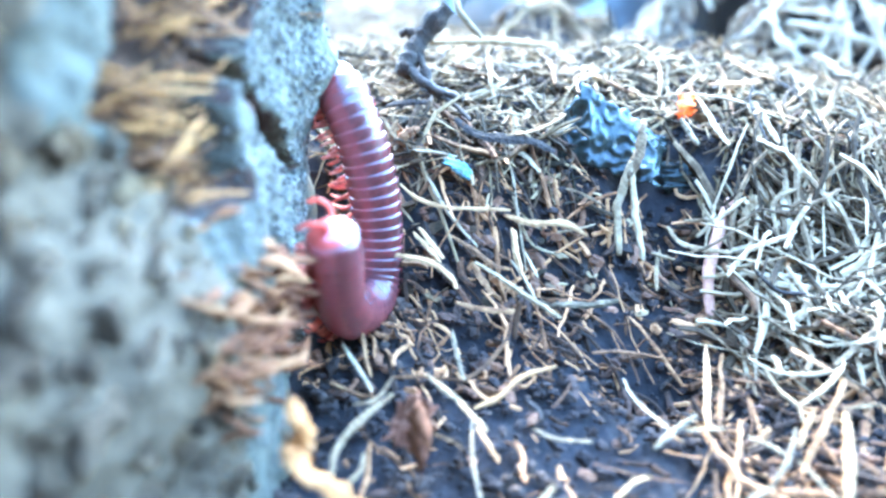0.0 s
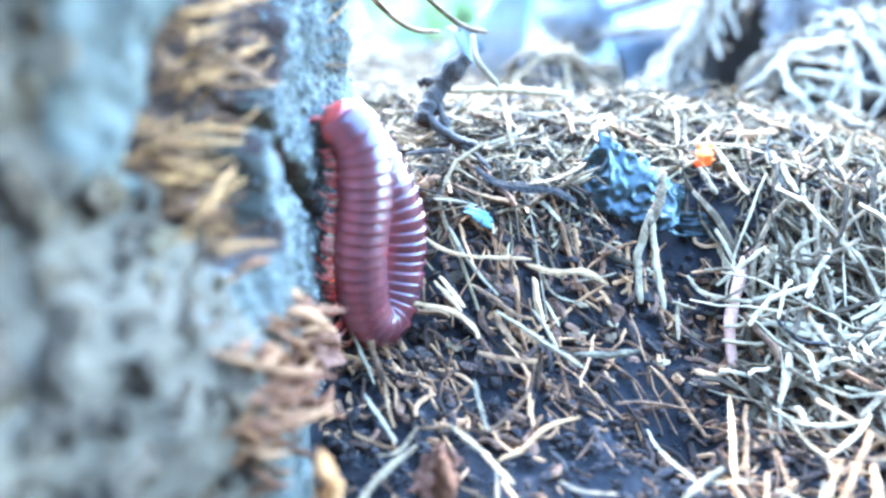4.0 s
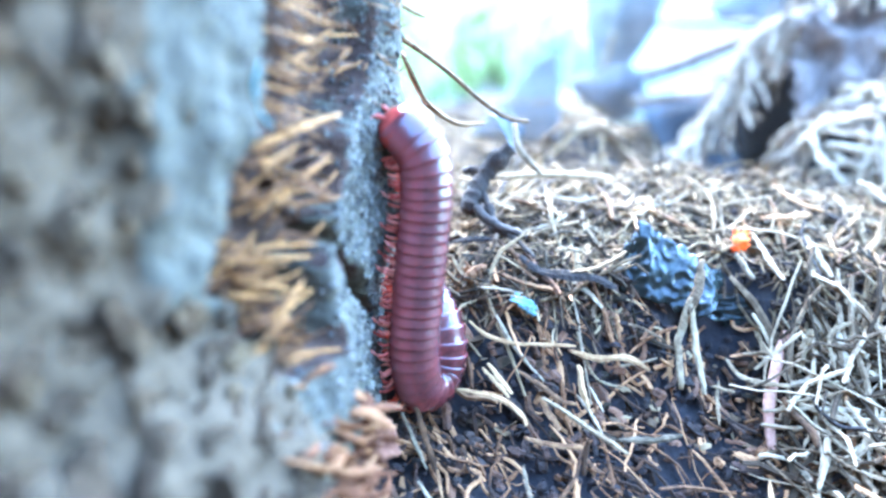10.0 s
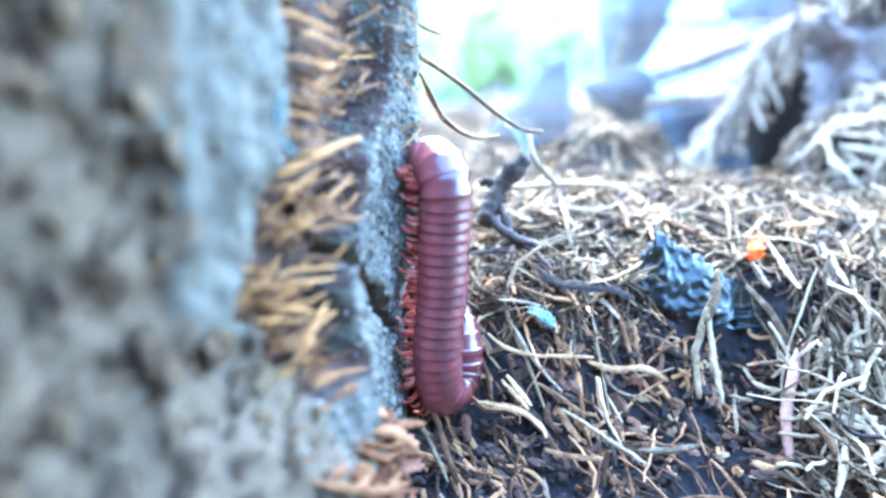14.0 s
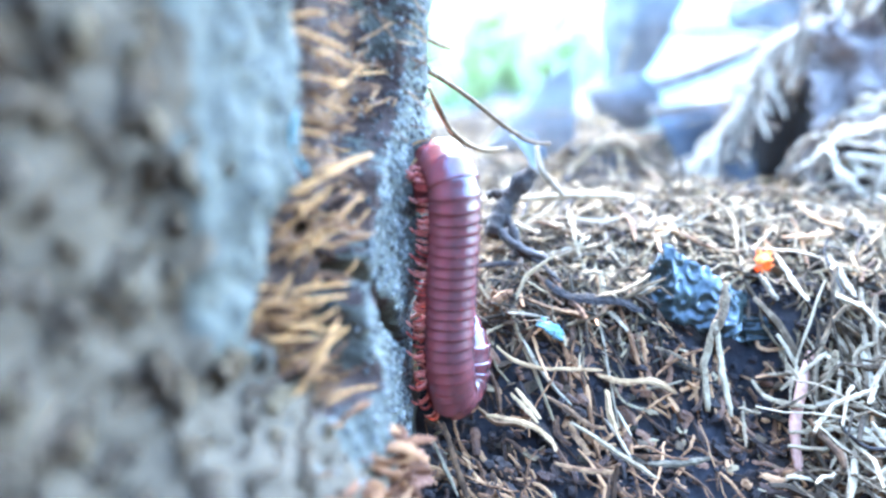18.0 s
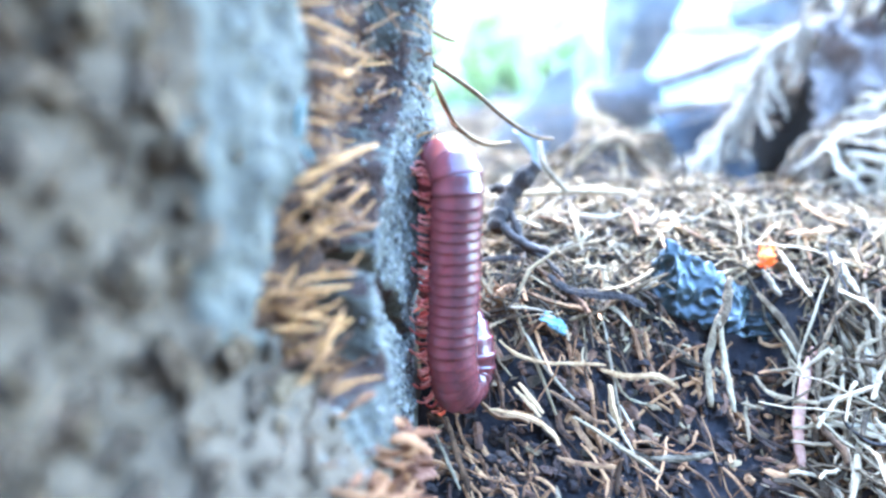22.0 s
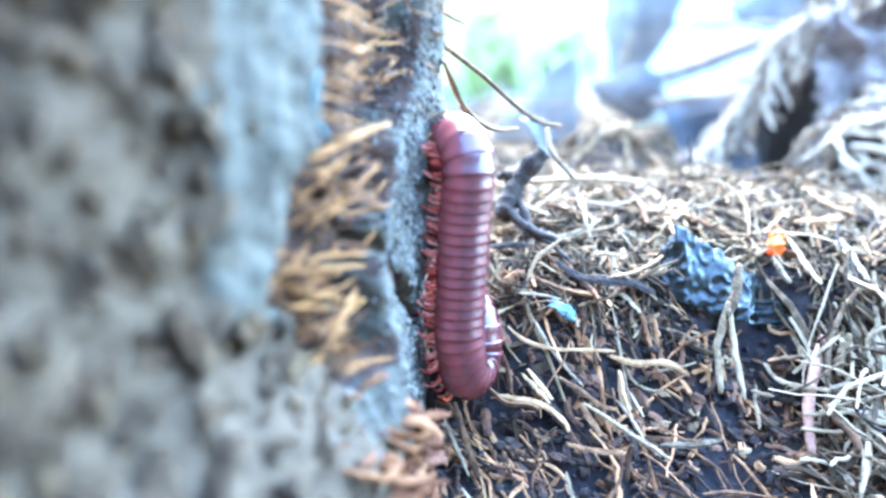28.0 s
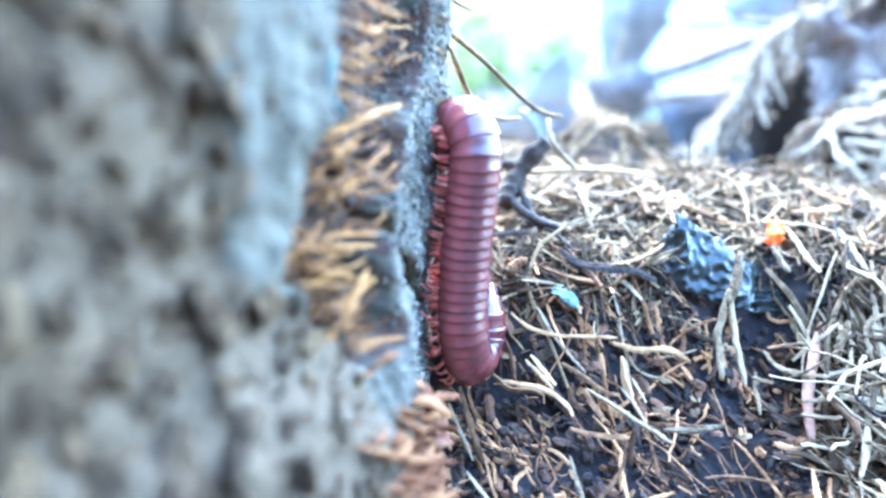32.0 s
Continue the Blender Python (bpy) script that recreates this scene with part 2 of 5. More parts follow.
def strands(name, paths, radii, mat, sides=5):
    """Many tubes in one mesh: paths (n, k, 3), radii (n,)."""
    n, k, _ = paths.shape
    tan = np.gradient(paths, axis=1)
    tan /= np.linalg.norm(tan, axis=2)[..., None] + 1e-12
    side = np.cross(tan, np.array([0.21, -0.37, 0.9]))
    side /= np.linalg.norm(side, axis=2)[..., None] + 1e-12
    up = np.cross(side, tan)
    u = np.linspace(-1, 1, k)
    flat = np.random.uniform(0.35, 1.0, n)[:, None, None, None]
    r = radii[:, None] * (1 - 0.3 * np.abs(u) ** 3)[None, :] * np.random.uniform(0.82, 1.18, (n, k))
    a = 2 * np.pi * np.arange(sides) / sides
    v = paths[:, :, None, :] + r[:, :, None, None] * (np.cos(a)[None, None, :, None] * side[:, :, None, :] + flat * np.sin(a)[None, None, :, None] * up[:, :, None, :])
    v = v.reshape(-1, 3)
    i, s = np.meshgrid(np.arange(k - 1), np.arange(sides), indexing="ij")
    s2 = (s + 1) % sides
    quad = np.stack([i * sides + s, i * sides + s2, (i + 1) * sides + s2, (i + 1) * sides + s], -1).reshape(-1, 4)
    quads = (quad[None] + (np.arange(n) * k * sides)[:, None, None]).reshape(-1, 4)
    me = bpy.data.meshes.new(name)
    me.vertices.add(len(v))
    me.vertices.foreach_set("co", v.ravel())
    me.loops.add(quads.size)
    me.loops.foreach_set("vertex_index", quads.ravel())
    me.polygons.add(len(quads))
    me.polygons.foreach_set("loop_start", np.arange(0, quads.size, 4))
    me.polygons.foreach_set("loop_total", np.full(len(quads), 4))
    me.polygons.foreach_set("use_smooth", np.zeros(len(quads), bool))
    me.materials.append(mat)
    me.update(calc_edges=True)
    me.validate()
    return me


def sheet_mesh(name, corners, mat, nu=14, nv=12, fold=0.001, scale=150.0, bulge=0.0, thick=0.0002, seed=0, ragged=0.0, tip=False, crease=0.0, pleats=(1.5, 1.1)):
    """A thin solid sheet between four corners, folded by noise; tip narrows both ends to a leaf."""
    a, b, c, d = [Vector(p) for p in corners]
    normal = (b - a).cross(d - a).normalized()
    off = Vector((seed * 3.1, seed * 1.7, seed * 0.9))
    front, back = [], []
    for j in range(nv):
        for i in range(nu):
            u, v = i / (nu - 1), j / (nv - 1)
            if tip:
                w = max(0.03, math.sin(math.pi * (0.04 + 0.94 * u)) ** 0.75)
                v = 0.5 + (v - 0.5) * w
            if ragged and i in (0, nu - 1):
                u += ragged * noise.noise(Vector((v * 9, seed, i)))
            if ragged and j in (0, nv - 1):
                v += ragged * noise.noise(Vector((u * 9, seed + 5, j)))
            p = (a * (1 - u) + b * u) * (1 - v) + (d * (1 - u) + c * u) * v
            h = fold * noise.noise(p * scale + off) + 0.6 * fold * abs(noise.noise(p * scale * 2.3 + off)) + bulge * math.sin(math.pi * u) * math.sin(math.pi * j / (nv - 1))
            if crease:
                g = Vector((u * pleats[0] + seed, v * pleats[1], seed * 0.7))
                h += crease * (1 - 2.2 * abs(noise.noise(g))) + 0.45 * crease * (1 - 2.2 * abs(noise.noise(g * 2.6)))
            p = p + normal * h
            front.append(p)
            back.append(p - normal * thick)
    n = nu * nv
    faces = []
    for j in range(nv - 1):
        for i in range(nu - 1):
            k = j * nu + i
            faces.append((k, k + 1, k + nu + 1, k + nu))
            faces.append((n + k, n + k + nu, n + k + nu + 1, n + k + 1))
    rim = list(range(nu)) + [j * nu + nu - 1 for j in range(1, nv)] + [(nv - 1) * nu + i for i in range(nu - 2, -1, -1)] + [j * nu for j in range(nv - 2, 0, -1)]
    for k in range(len(rim)):
        p, q = rim[k], rim[(k + 1) % len(rim)]
        faces.append((p, n + p, n + q, q))
    return as_mesh(name, front + back, faces, mat)


def lump_mesh(name, radius, mat, seed, sub=2, rough=0.35, squash=(1, 1, 1)):
    bm = bmesh.new()
    bmesh.ops.create_icosphere(bm, subdivisions=sub, radius=1)
    off = Vector((seed * 2.3, seed * 1.1, seed))
    for v in bm.verts:
        d = 1 + rough * noise.noise(v.co * 1.3 + off) + rough * 0.5 * noise.noise(v.co * 3.1 + off) + rough * 0.3 * noise.noise(v.co * 7.0 + off)
        v.co = Vector((v.co.x * squash[0], v.co.y * squash[1], v.co.z * squash[2])) * d * radius
    me = bpy.data.meshes.new(name)
    bm.to_mesh(me)
    bm.free()
    me.materials.append(mat)
    me.polygons.foreach_set("use_smooth", [True] * len(me.polygons))
    return me


def smooth(a, b, x):
    u = np.clip((x - a) / (b - a), 0, 1)
    return u * u * (3 - 2 * u)


# ---- ground ----
def ground_z(x, y):
    """Height of the litter bed: a hollow by the wall that climbs to a crest, then falls away to the flat; an unseen
    slope is added behind the camera to block sky light.
    """
    x, y = np.asarray(x, float), np.asarray(y, float)
    lip = 0.006 * smooth(0.0, 0.04, x)
    rise = np.interp(y - lip, [0.02, 0.085, 0.100, 0.110, 0.1216, 0.128, 0.133, 0.150, 0.170, 0.184, 0.20, 0.30],
                     [-0.037, -0.0295, -0.0255, -0.0220, -0.0150, -0.0060, 0.0008, 0.0060, 0.0062, 0.0005, -0.006, -0.012])
    right = -0.006 * smooth(0.035, 0.080, x) * smooth(0.12, 0.15, y)
    mound = 0.015 * np.exp(-((x - 0.020) / 0.013) ** 2 - ((y - 0.212) / 0.014) ** 2)
    pit = -0.007 * np.exp(-((x - 0.031) / 0.005) ** 2 - ((y - 0.133) / 0.005) ** 2) - 0.005 * np.exp(-((x - 0.027) / 0.007) ** 2 - ((y - 0.112) / 0.005) ** 2)
    ripple = 0.0010 * np.sin(x * 310 + 1.3 * np.sin(y * 170)) * np.sin(y * 260 + 0.7) * smooth(0.6, 0.3, y)
    # unseen slope behind the camera, added to keep sky light off near-facing sides
    sky_block = 0.28 * smooth(-0.04, -0.20, y) * smooth(-0.90, -0.50, y) * smooth(0.9, 0.5, np.abs(x))
    return rise + right + mound + pit + ripple + sky_block


def stretch(core_lo, core_hi, step, far):
    core = list(np.arange(core_lo, core_hi, step))
    out, d = [], step
    p = core[-1]
    while p < far:
        d *= 1.35
        p += d
        out.append(p)
    left, d, p = [], step, core[0]
    while p > -far:
        d *= 1.35
        p -= d
        left.append(p)
    return np.array(left[::-1] + core + out)


def build_ground():
    xs, ys = stretch(-0.05, 0.11, 0.0012, 60.0), stretch(0.04, 0.30, 0.0012, 60.0)
    gx, gy = np.meshgrid(xs, ys)
    near = smooth(0.30, 0.22, gy) * smooth(0.12, 0.09, gx) * smooth(0.02, 0.06, gy)
    gz = ground_z(gx, gy) - 0.0015 + near * np.random.default_rng(3).normal(0, 0.00045, gx.shape)
    v = np.stack([gx, gy, gz], -1).reshape(-1, 3)
    w = len(xs)
    i, j = np.meshgrid(np.arange(w - 1), np.arange(len(ys) - 1))
    k = (j * w + i).ravel()
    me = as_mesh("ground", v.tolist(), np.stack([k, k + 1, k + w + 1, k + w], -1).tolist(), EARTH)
    return tagged(new("ground", me), "dark crumbly soil, its colour paling far off to stand for sunlit earth", "ground", kind="structure")


def earth_material():
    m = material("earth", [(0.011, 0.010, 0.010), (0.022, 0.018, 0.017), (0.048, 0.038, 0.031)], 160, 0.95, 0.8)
    n, l = m.node_tree.nodes, m.node_tree.links
    b = n["Principled BSDF"]
    base = b.inputs["Base Color"].links[0].from_socket
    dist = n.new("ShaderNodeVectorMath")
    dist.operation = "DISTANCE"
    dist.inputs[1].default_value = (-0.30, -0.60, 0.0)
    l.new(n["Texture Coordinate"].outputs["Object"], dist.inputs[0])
    # base colour pales with distance; the far ground's sunlit brightness is painted in
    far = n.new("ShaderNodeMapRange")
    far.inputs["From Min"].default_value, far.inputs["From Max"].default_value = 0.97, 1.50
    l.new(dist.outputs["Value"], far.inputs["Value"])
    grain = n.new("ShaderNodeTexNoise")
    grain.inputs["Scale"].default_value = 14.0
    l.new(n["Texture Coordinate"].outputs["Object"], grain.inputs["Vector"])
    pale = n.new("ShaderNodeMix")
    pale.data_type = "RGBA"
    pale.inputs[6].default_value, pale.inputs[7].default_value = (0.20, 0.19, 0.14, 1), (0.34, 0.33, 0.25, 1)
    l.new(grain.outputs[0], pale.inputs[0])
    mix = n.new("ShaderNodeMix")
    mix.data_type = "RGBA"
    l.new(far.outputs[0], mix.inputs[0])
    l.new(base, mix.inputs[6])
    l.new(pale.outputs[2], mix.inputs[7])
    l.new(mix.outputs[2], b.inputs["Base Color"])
    return m


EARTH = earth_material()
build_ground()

# ---- wall of mud and straw ----
WALL_Y = [-0.60, -0.10, 0.030, 0.063, 0.081, 0.090, 0.0965, 0.110, 0.1235]
WALL_X = [-0.36, -0.118, -0.0555, -0.0390, -0.0295, -0.0258, -0.0208, -0.0190, -0.0172]


def wall_x(y, z):
    """Face of the wall on the open side: flush near its corner, set back behind a flake, bulging at the foot."""
    foot = 0.0075 * float(smooth(0.018, -0.002, z)) * float(smooth(0.104, 0.088, y)) * float(smooth(0.03, 0.06, y))
    lip = 0.0034 * math.exp(-((y - 0.1225) / 0.006) ** 2) * float(smooth(0.004, 0.016, z))
    return float(np.interp(y, WALL_Y, WALL_X)) + foot + lip


def flake_edge(z):
    """Where the smooth flake ends and the straw begins: it narrows to a tip downwards."""
    return float(np.interp(z, [0.006, 0.0127, 0.0165, 0.0192, 0.0236, 0.0287, 0.0328, 0.0371, 0.0412, 0.060], [0.0875, 0.0860, 0.0845, 0.0815, 0.0848, 0.0861, 0.0888, 0.0905, 0.0910, 0.0912]))


def straw_end(z):
    """Far side of the straw-filled recess."""
    return float(np.interp(z, [0.006, 0.0165, 0.0195, 0.0217, 0.0283, 0.0328, 0.0431], [0.0948, 0.0951, 0.0984, 0.1050, 0.1062, 0.1140, 0.1165]))


def crack_y(z):
    return 0.0984 + 1.0 * (0.0204 - z)


def wall_relief(y, z):
    """Relief in metres, outwards: clods near, a smooth flake, a straw-filled recess, a gritty corner strip."""
    p = Vector((0, y, z))
    h = 0.0012 * noise.noise(p * 70) + 0.0009 * noise.noise(p * 230) + 0.0005 * noise.noise(p * 600)
    rough_edge = 0.0012 * noise.noise(p * 200)
    fe, se = flake_edge(z) + rough_edge, straw_end(z) + rough_edge
    left = 0.0765 + 0.0012 * noise.noise(p * 110)
    flake = float(smooth(left - 0.0012, left + 0.0012, y) * smooth(fe + 0.0008, fe - 0.0008, y) * smooth(0.015, 0.021, z))
    low = float(max(smooth(fe + 0.001, fe - 0.001, y), smooth(0.009, 0.006, z) * smooth(0.096, 0.090, y)) * smooth(0.021, 0.016, z))
    clods = max(float(smooth(left + 0.001, left - 0.002, y)), low) * (1 - flake)
    h += clods * (0.0010 * noise.noise(p * 110) + 0.0004 * noise.noise(p * 330) - 0.0006) + 0.0004 * flake
    recess = float(smooth(fe - 0.0004, fe + 0.0012, y) * smooth(se + 0.0012, se - 0.0012, y) * smooth(0.006, 0.010, z))
    h -= 0.0052 * recess
    h -= 0.0100 * math.exp(-((y - crack_y(z) - rough_edge) / 0.0017) ** 4) * float(smooth(0.002, 0.006, z) * smooth(0.026, 0.020, z))
    return h


def build_wall():
    ys = np.concatenate([np.linspace(-0.60, -0.10, 6), np.linspace(-0.08, 0.02, 10), np.arange(0.026, 0.1235, 0.00055)])
    loop = [(y, None) for y in ys]
    back = [(-0.0176, 0.1250), (-0.0190, 0.1266), (-0.0215, 0.1285), (-0.026, 0.132), (-0.036, 0.139), (-0.07, 0.155), (-0.16, 0.17), (-0.34, 0.10), (-0.66, -0.5)]
    zs = np.concatenate([[-0.08, -0.05], np.arange(-0.040, 0.075, 0.00065), [0.08, 0.10, 0.14, 0.20]])
    n = len(loop) + len(back)
    verts, faces = [], []
    for z in zs:
        for y, _ in loop:
            slope = (wall_x(y + 0.001, 0.05) - wall_x(y - 0.001, 0.05)) / 0.002
            nv = Vector((1, -slope, 0)).normalized()
            h = wall_relief(y, z) if y > 0 else 0.003 * noise.noise(Vector((0, y, z)) * 40)
            verts.append(Vector((wall_x(y, z), y, z)) + nv * h)
        for k, (x, y) in enumerate(back):
            h = 0.0006 * noise.noise(Vector((x, y, z)) * 300) + 0.001 * noise.noise(Vector((x, y, z)) * 80)
            verts.append(Vector((x + h, y + h, z)))
    for r in range(len(zs) - 1):
        for k in range(n):
            q = (k + 1) % n
            faces.append((r * n + k, r * n + q, (r + 1) * n + q, (r + 1) * n + k))
    top = (len(zs) - 1) * n
    faces.append(tuple(top + k for k in range(n)))
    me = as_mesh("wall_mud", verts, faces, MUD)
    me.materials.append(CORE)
    me.materials.append(RECESS_SHADE)
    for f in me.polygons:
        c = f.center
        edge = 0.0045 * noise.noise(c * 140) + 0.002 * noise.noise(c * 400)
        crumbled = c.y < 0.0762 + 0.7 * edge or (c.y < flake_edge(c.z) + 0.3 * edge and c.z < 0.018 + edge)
        # sunken straw bed and crack get the colour with shade painted in
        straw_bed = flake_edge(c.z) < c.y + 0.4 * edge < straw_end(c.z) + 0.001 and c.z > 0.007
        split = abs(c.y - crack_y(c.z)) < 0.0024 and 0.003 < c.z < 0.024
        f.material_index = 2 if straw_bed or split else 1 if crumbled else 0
    return tagged(new("wall_mud", me), "weathered grey mud wall with straw bedded in it", "wall", kind="structure")


wall = build_wall()


def wall_point(y, z, out=0.0):
    slope = (wall_x(y + 0.001, 0.05) - wall_x(y - 0.001, 0.05)) / 0.002
    nv = Vector((1, -slope, 0)).normalized()
    return Vector((wall_x(y, z), y, z)) + nv * (wall_relief(y, z) + out), nv


def build_grains():
    """Grit along the wall's corner, one joined mesh."""
    rng = random.Random(4)
    bm = bmesh.new()
    bmesh.ops.create_icosphere(bm, subdivisions=1, radius=1)
    base = np.array([v.co for v in bm.verts])
    tris = np.array([[v.index for v in f.verts] for f in bm.faces])
    bm.free()
    verts, faces = [], []
    for _ in range(7600):
        y = 0.1245 - abs(rng.gauss(0, 0.017))
        z = rng.uniform(-0.02, 0.062)
        if y < 0.082 or (flake_edge(z) < y < straw_end(z) - 0.001 and z > 0.007 and rng.random() < 0.9) or (abs(y - crack_y(z)) < 0.0026 and 0.003 < z < 0.024):
            continue
        p, nv = wall_point(min(y, 0.1232), z, -0.0001)
        if y > 0.121:
            p = p + Vector((-rng.uniform(0, 0.002), rng.uniform(0, 0.003), 0))
        r = rng.uniform(0.00016, 0.00050)
        rot = np.array(Euler((rng.uniform(0, 6), rng.uniform(0, 6), rng.uniform(0, 6))).to_matrix())
        v = (base * np.array([rng.uniform(0.7, 1.3), rng.uniform(0.7, 1.3), rng.uniform(0.6, 1.0)]) * np.array([[rng.uniform(0.8, 1.2)] for _ in base])) @ rot.T * r + np.array(p)
        faces.extend((tris + len(verts)).tolist())
        verts.extend(v.tolist())
    ob = new("grit", as_mesh("grit", verts, faces, GRAIN, smooth=False))
    ob.parent = wall
    tagged(ob, "coarse blue-grey grit crusted on the wall", kind="stuff")


build_grains()


def build_clods():
    """Crumbs of mud bedded in the near face, some with a tan skin."""
    rng = random.Random(9)
    meshes = [lump_mesh("clod", 1.0, CLOD, s, 3, 0.6, (0.5, 1.2, 0.75)) for s in range(12)]
    tans = [lump_mesh("clod", 1.0, TAN_CLOD, s, 3, 0.6, (0.5, 1.2, 0.75)) for s in range(20, 23)]
    count = 0
    while count < 1150:
        y, z = rng.uniform(0.030, 0.092), rng.uniform(-0.032, 0.064)
        if y > 0.0760 and z > 0.018 and rng.random() < 0.95 or y > 0.089:
            continue
        count += 1
        r = rng.choice((0.0007, 0.0010, 0.0014, 0.0019, 0.0024, 0.0030)) * rng.uniform(0.8, 1.2)
        p, nv = wall_point(y, z, -0.0002 - (0.60 if y > 0.070 else 0.46) * r)
        piece("clod", rng.choice(tans) if rng.random() < (0.52 if 0.068 < y < 0.0768 and z > 0.022 else 0.26) else rng.choice(meshes), wall, Matrix.Translation(p) @ pose(0, 0, 0, rng.uniform(-35, 35), rng.uniform(-30, 30), rng.choice((0, 180)) + rng.uniform(-30, 30)) @ Matrix.Scale(r, 4))
    for y, z, r in ((0.0806, 0.0172, 0.0026), (0.0788, 0.0180, 0.0018), (0.0838, 0.0115, 0.0021), (0.0736, 0.0362, 0.0021), (0.0744, 0.0439, 0.0022), (0.0747, 0.0477, 0.0024), (0.0740, 0.0400, 0.0020), (0.0746, 0.0275, 0.0016)):
        p, nv = wall_point(y, z, -0.0004)
        piece("clod", rng.choice(tans), wall, Matrix.Translation(p) @ pose(0, 0, 0, rng.uniform(-40, 40), 0, rng.uniform(-30, 30)) @ Matrix.Diagonal((0.7 * r, 1.05 * r, 0.8 * r, 1)), "tan crumb of husk")


build_clods()


def build_wall_straw():
    """Long splinters of straw bedded across the dark recess, and short ends along the corner."""
    rng = random.Random(12)
    meshes = []
    for s in range(14):
        L = rng.uniform(0.008, 0.013)
        bend = rng.uniform(-0.0009, 0.0009)
        meshes.append(tube_mesh("straw", [(-L / 2, 0, 0), (-L / 5, bend, bend / 2), (L / 5, bend, 0), (L / 2, 0, bend)], rng.uniform(0.00016, 0.00042), WALL_STRAW, sides=6, count=8, seed=s, flat=0.6, taper=0.75, rough=0.1))
    for _ in range(330):
        z = rng.uniform(0.008, 0.066)
        lo, hi = flake_edge(z) + 0.002, straw_end(z) + (0.0010 if z > 0.031 else -0.0036)
        y = rng.uniform(lo, max(hi, lo + 0.002))
        p, nv = wall_point(y, z, rng.uniform(0.0004, 0.0050))
        yaw = 90 - 14 + rng.uniform(-26, 10)
        piece("straw", rng.choice(meshes), wall, Matrix.Translation(p) @ pose(0, 0, 0, rng.uniform(-60, 60), rng.gauss(9, 15), yaw) @ Matrix.Scale(rng.uniform(0.45, 1.2) * (0.62 if y > 0.102 else 1.0), 4))
    for _ in range(60):
        z = rng.uniform(0.020, 0.064)
        p = Vector((wall_x(0.1225, z) - 0.0012, rng.uniform(0.117, 0.126), z))
        piece("straw", rng.choice(meshes), wall, Matrix.Translation(p) @ pose(0, 0, 0, rng.uniform(-60, 60), rng.gauss(0, 28), rng.uniform(-25, 60)) @ Matrix.Scale(rng.uniform(0.25, 0.6), 4))
    piece("straw", tube_mesh("straw", [(-0.0262, 0.0895, 0.0306), (-0.0244, 0.0945, 0.0306), (-0.0221, 0.0995, 0.0310), (-0.0196, 0.1035, 0.0312)], 0.00055, WALL_STRAW, sides=7, count=12, seed=91, flat=0.7, taper=0.6), wall, None, "broad split straw jutting from the recess")


build_wall_straw()


def build_husk_tufts():
    rng = random.Random(21)
    meshes = [tube_mesh("husk_fibre", [(0, 0, 0), (0.003, 0.0006, 0.0005), (0.007, rng.uniform(-0.001, 0.001), rng.uniform(-0.001, 0.001))], rng.uniform(0.0004, 0.0009), TAN, sides=7, count=6, seed=40 + s, flat=0.5, taper=0.8) for s in range(6)]
    for _ in range(125):
        y, z = rng.uniform(0.079, 0.096), rng.gauss(-0.0045, 0.0048)
        p, nv = wall_point(y, z, -0.0004)
        piece("husk_fibre", rng.choice(meshes), wall, Matrix.Translation(p) @ pose(0, 0, 0, rng.uniform(0, 360), rng.gauss(22, 22), rng.uniform(15, 85)) @ Matrix.Scale(rng.uniform(0.4, 1.0), 4))


build_husk_tufts()
for seed, corners in ((41, [(-0.0205, 0.0945, 0.0002), (-0.0170, 0.1015, -0.0035), (-0.0150, 0.1030, -0.0075), (-0.0200, 0.0940, -0.0050)]), (42, [(-0.0190, 0.1000, -0.0030), (-0.0155, 0.1070, -0.0070), (-0.0140, 0.1060, -0.0110), (-0.0180, 0.0980, -0.0080)])):
    piece("husk_flap", sheet_mesh("husk_flap", corners, RED_HUSK, 16, 12, 0.0014, 350, 0.001, 0.0002, seed, 0.25), wall, None, "torn reddish-brown husk flap")

# teal fibre caught in the straw recess
thread = tagged(new("plastic_thread", tube_mesh("plastic_thread", [(-0.0247, 0.0880, 0.0388), (-0.0252, 0.0878, 0.0373), (-0.0254, 0.0880, 0.0358), (-0.0250, 0.0886, 0.0340), (-0.0243, 0.0896, 0.0323)], 0.00016, TEAL, sides=6, count=14)),
                "thin turquoise plastic thread caught in the wall straw", "thread")


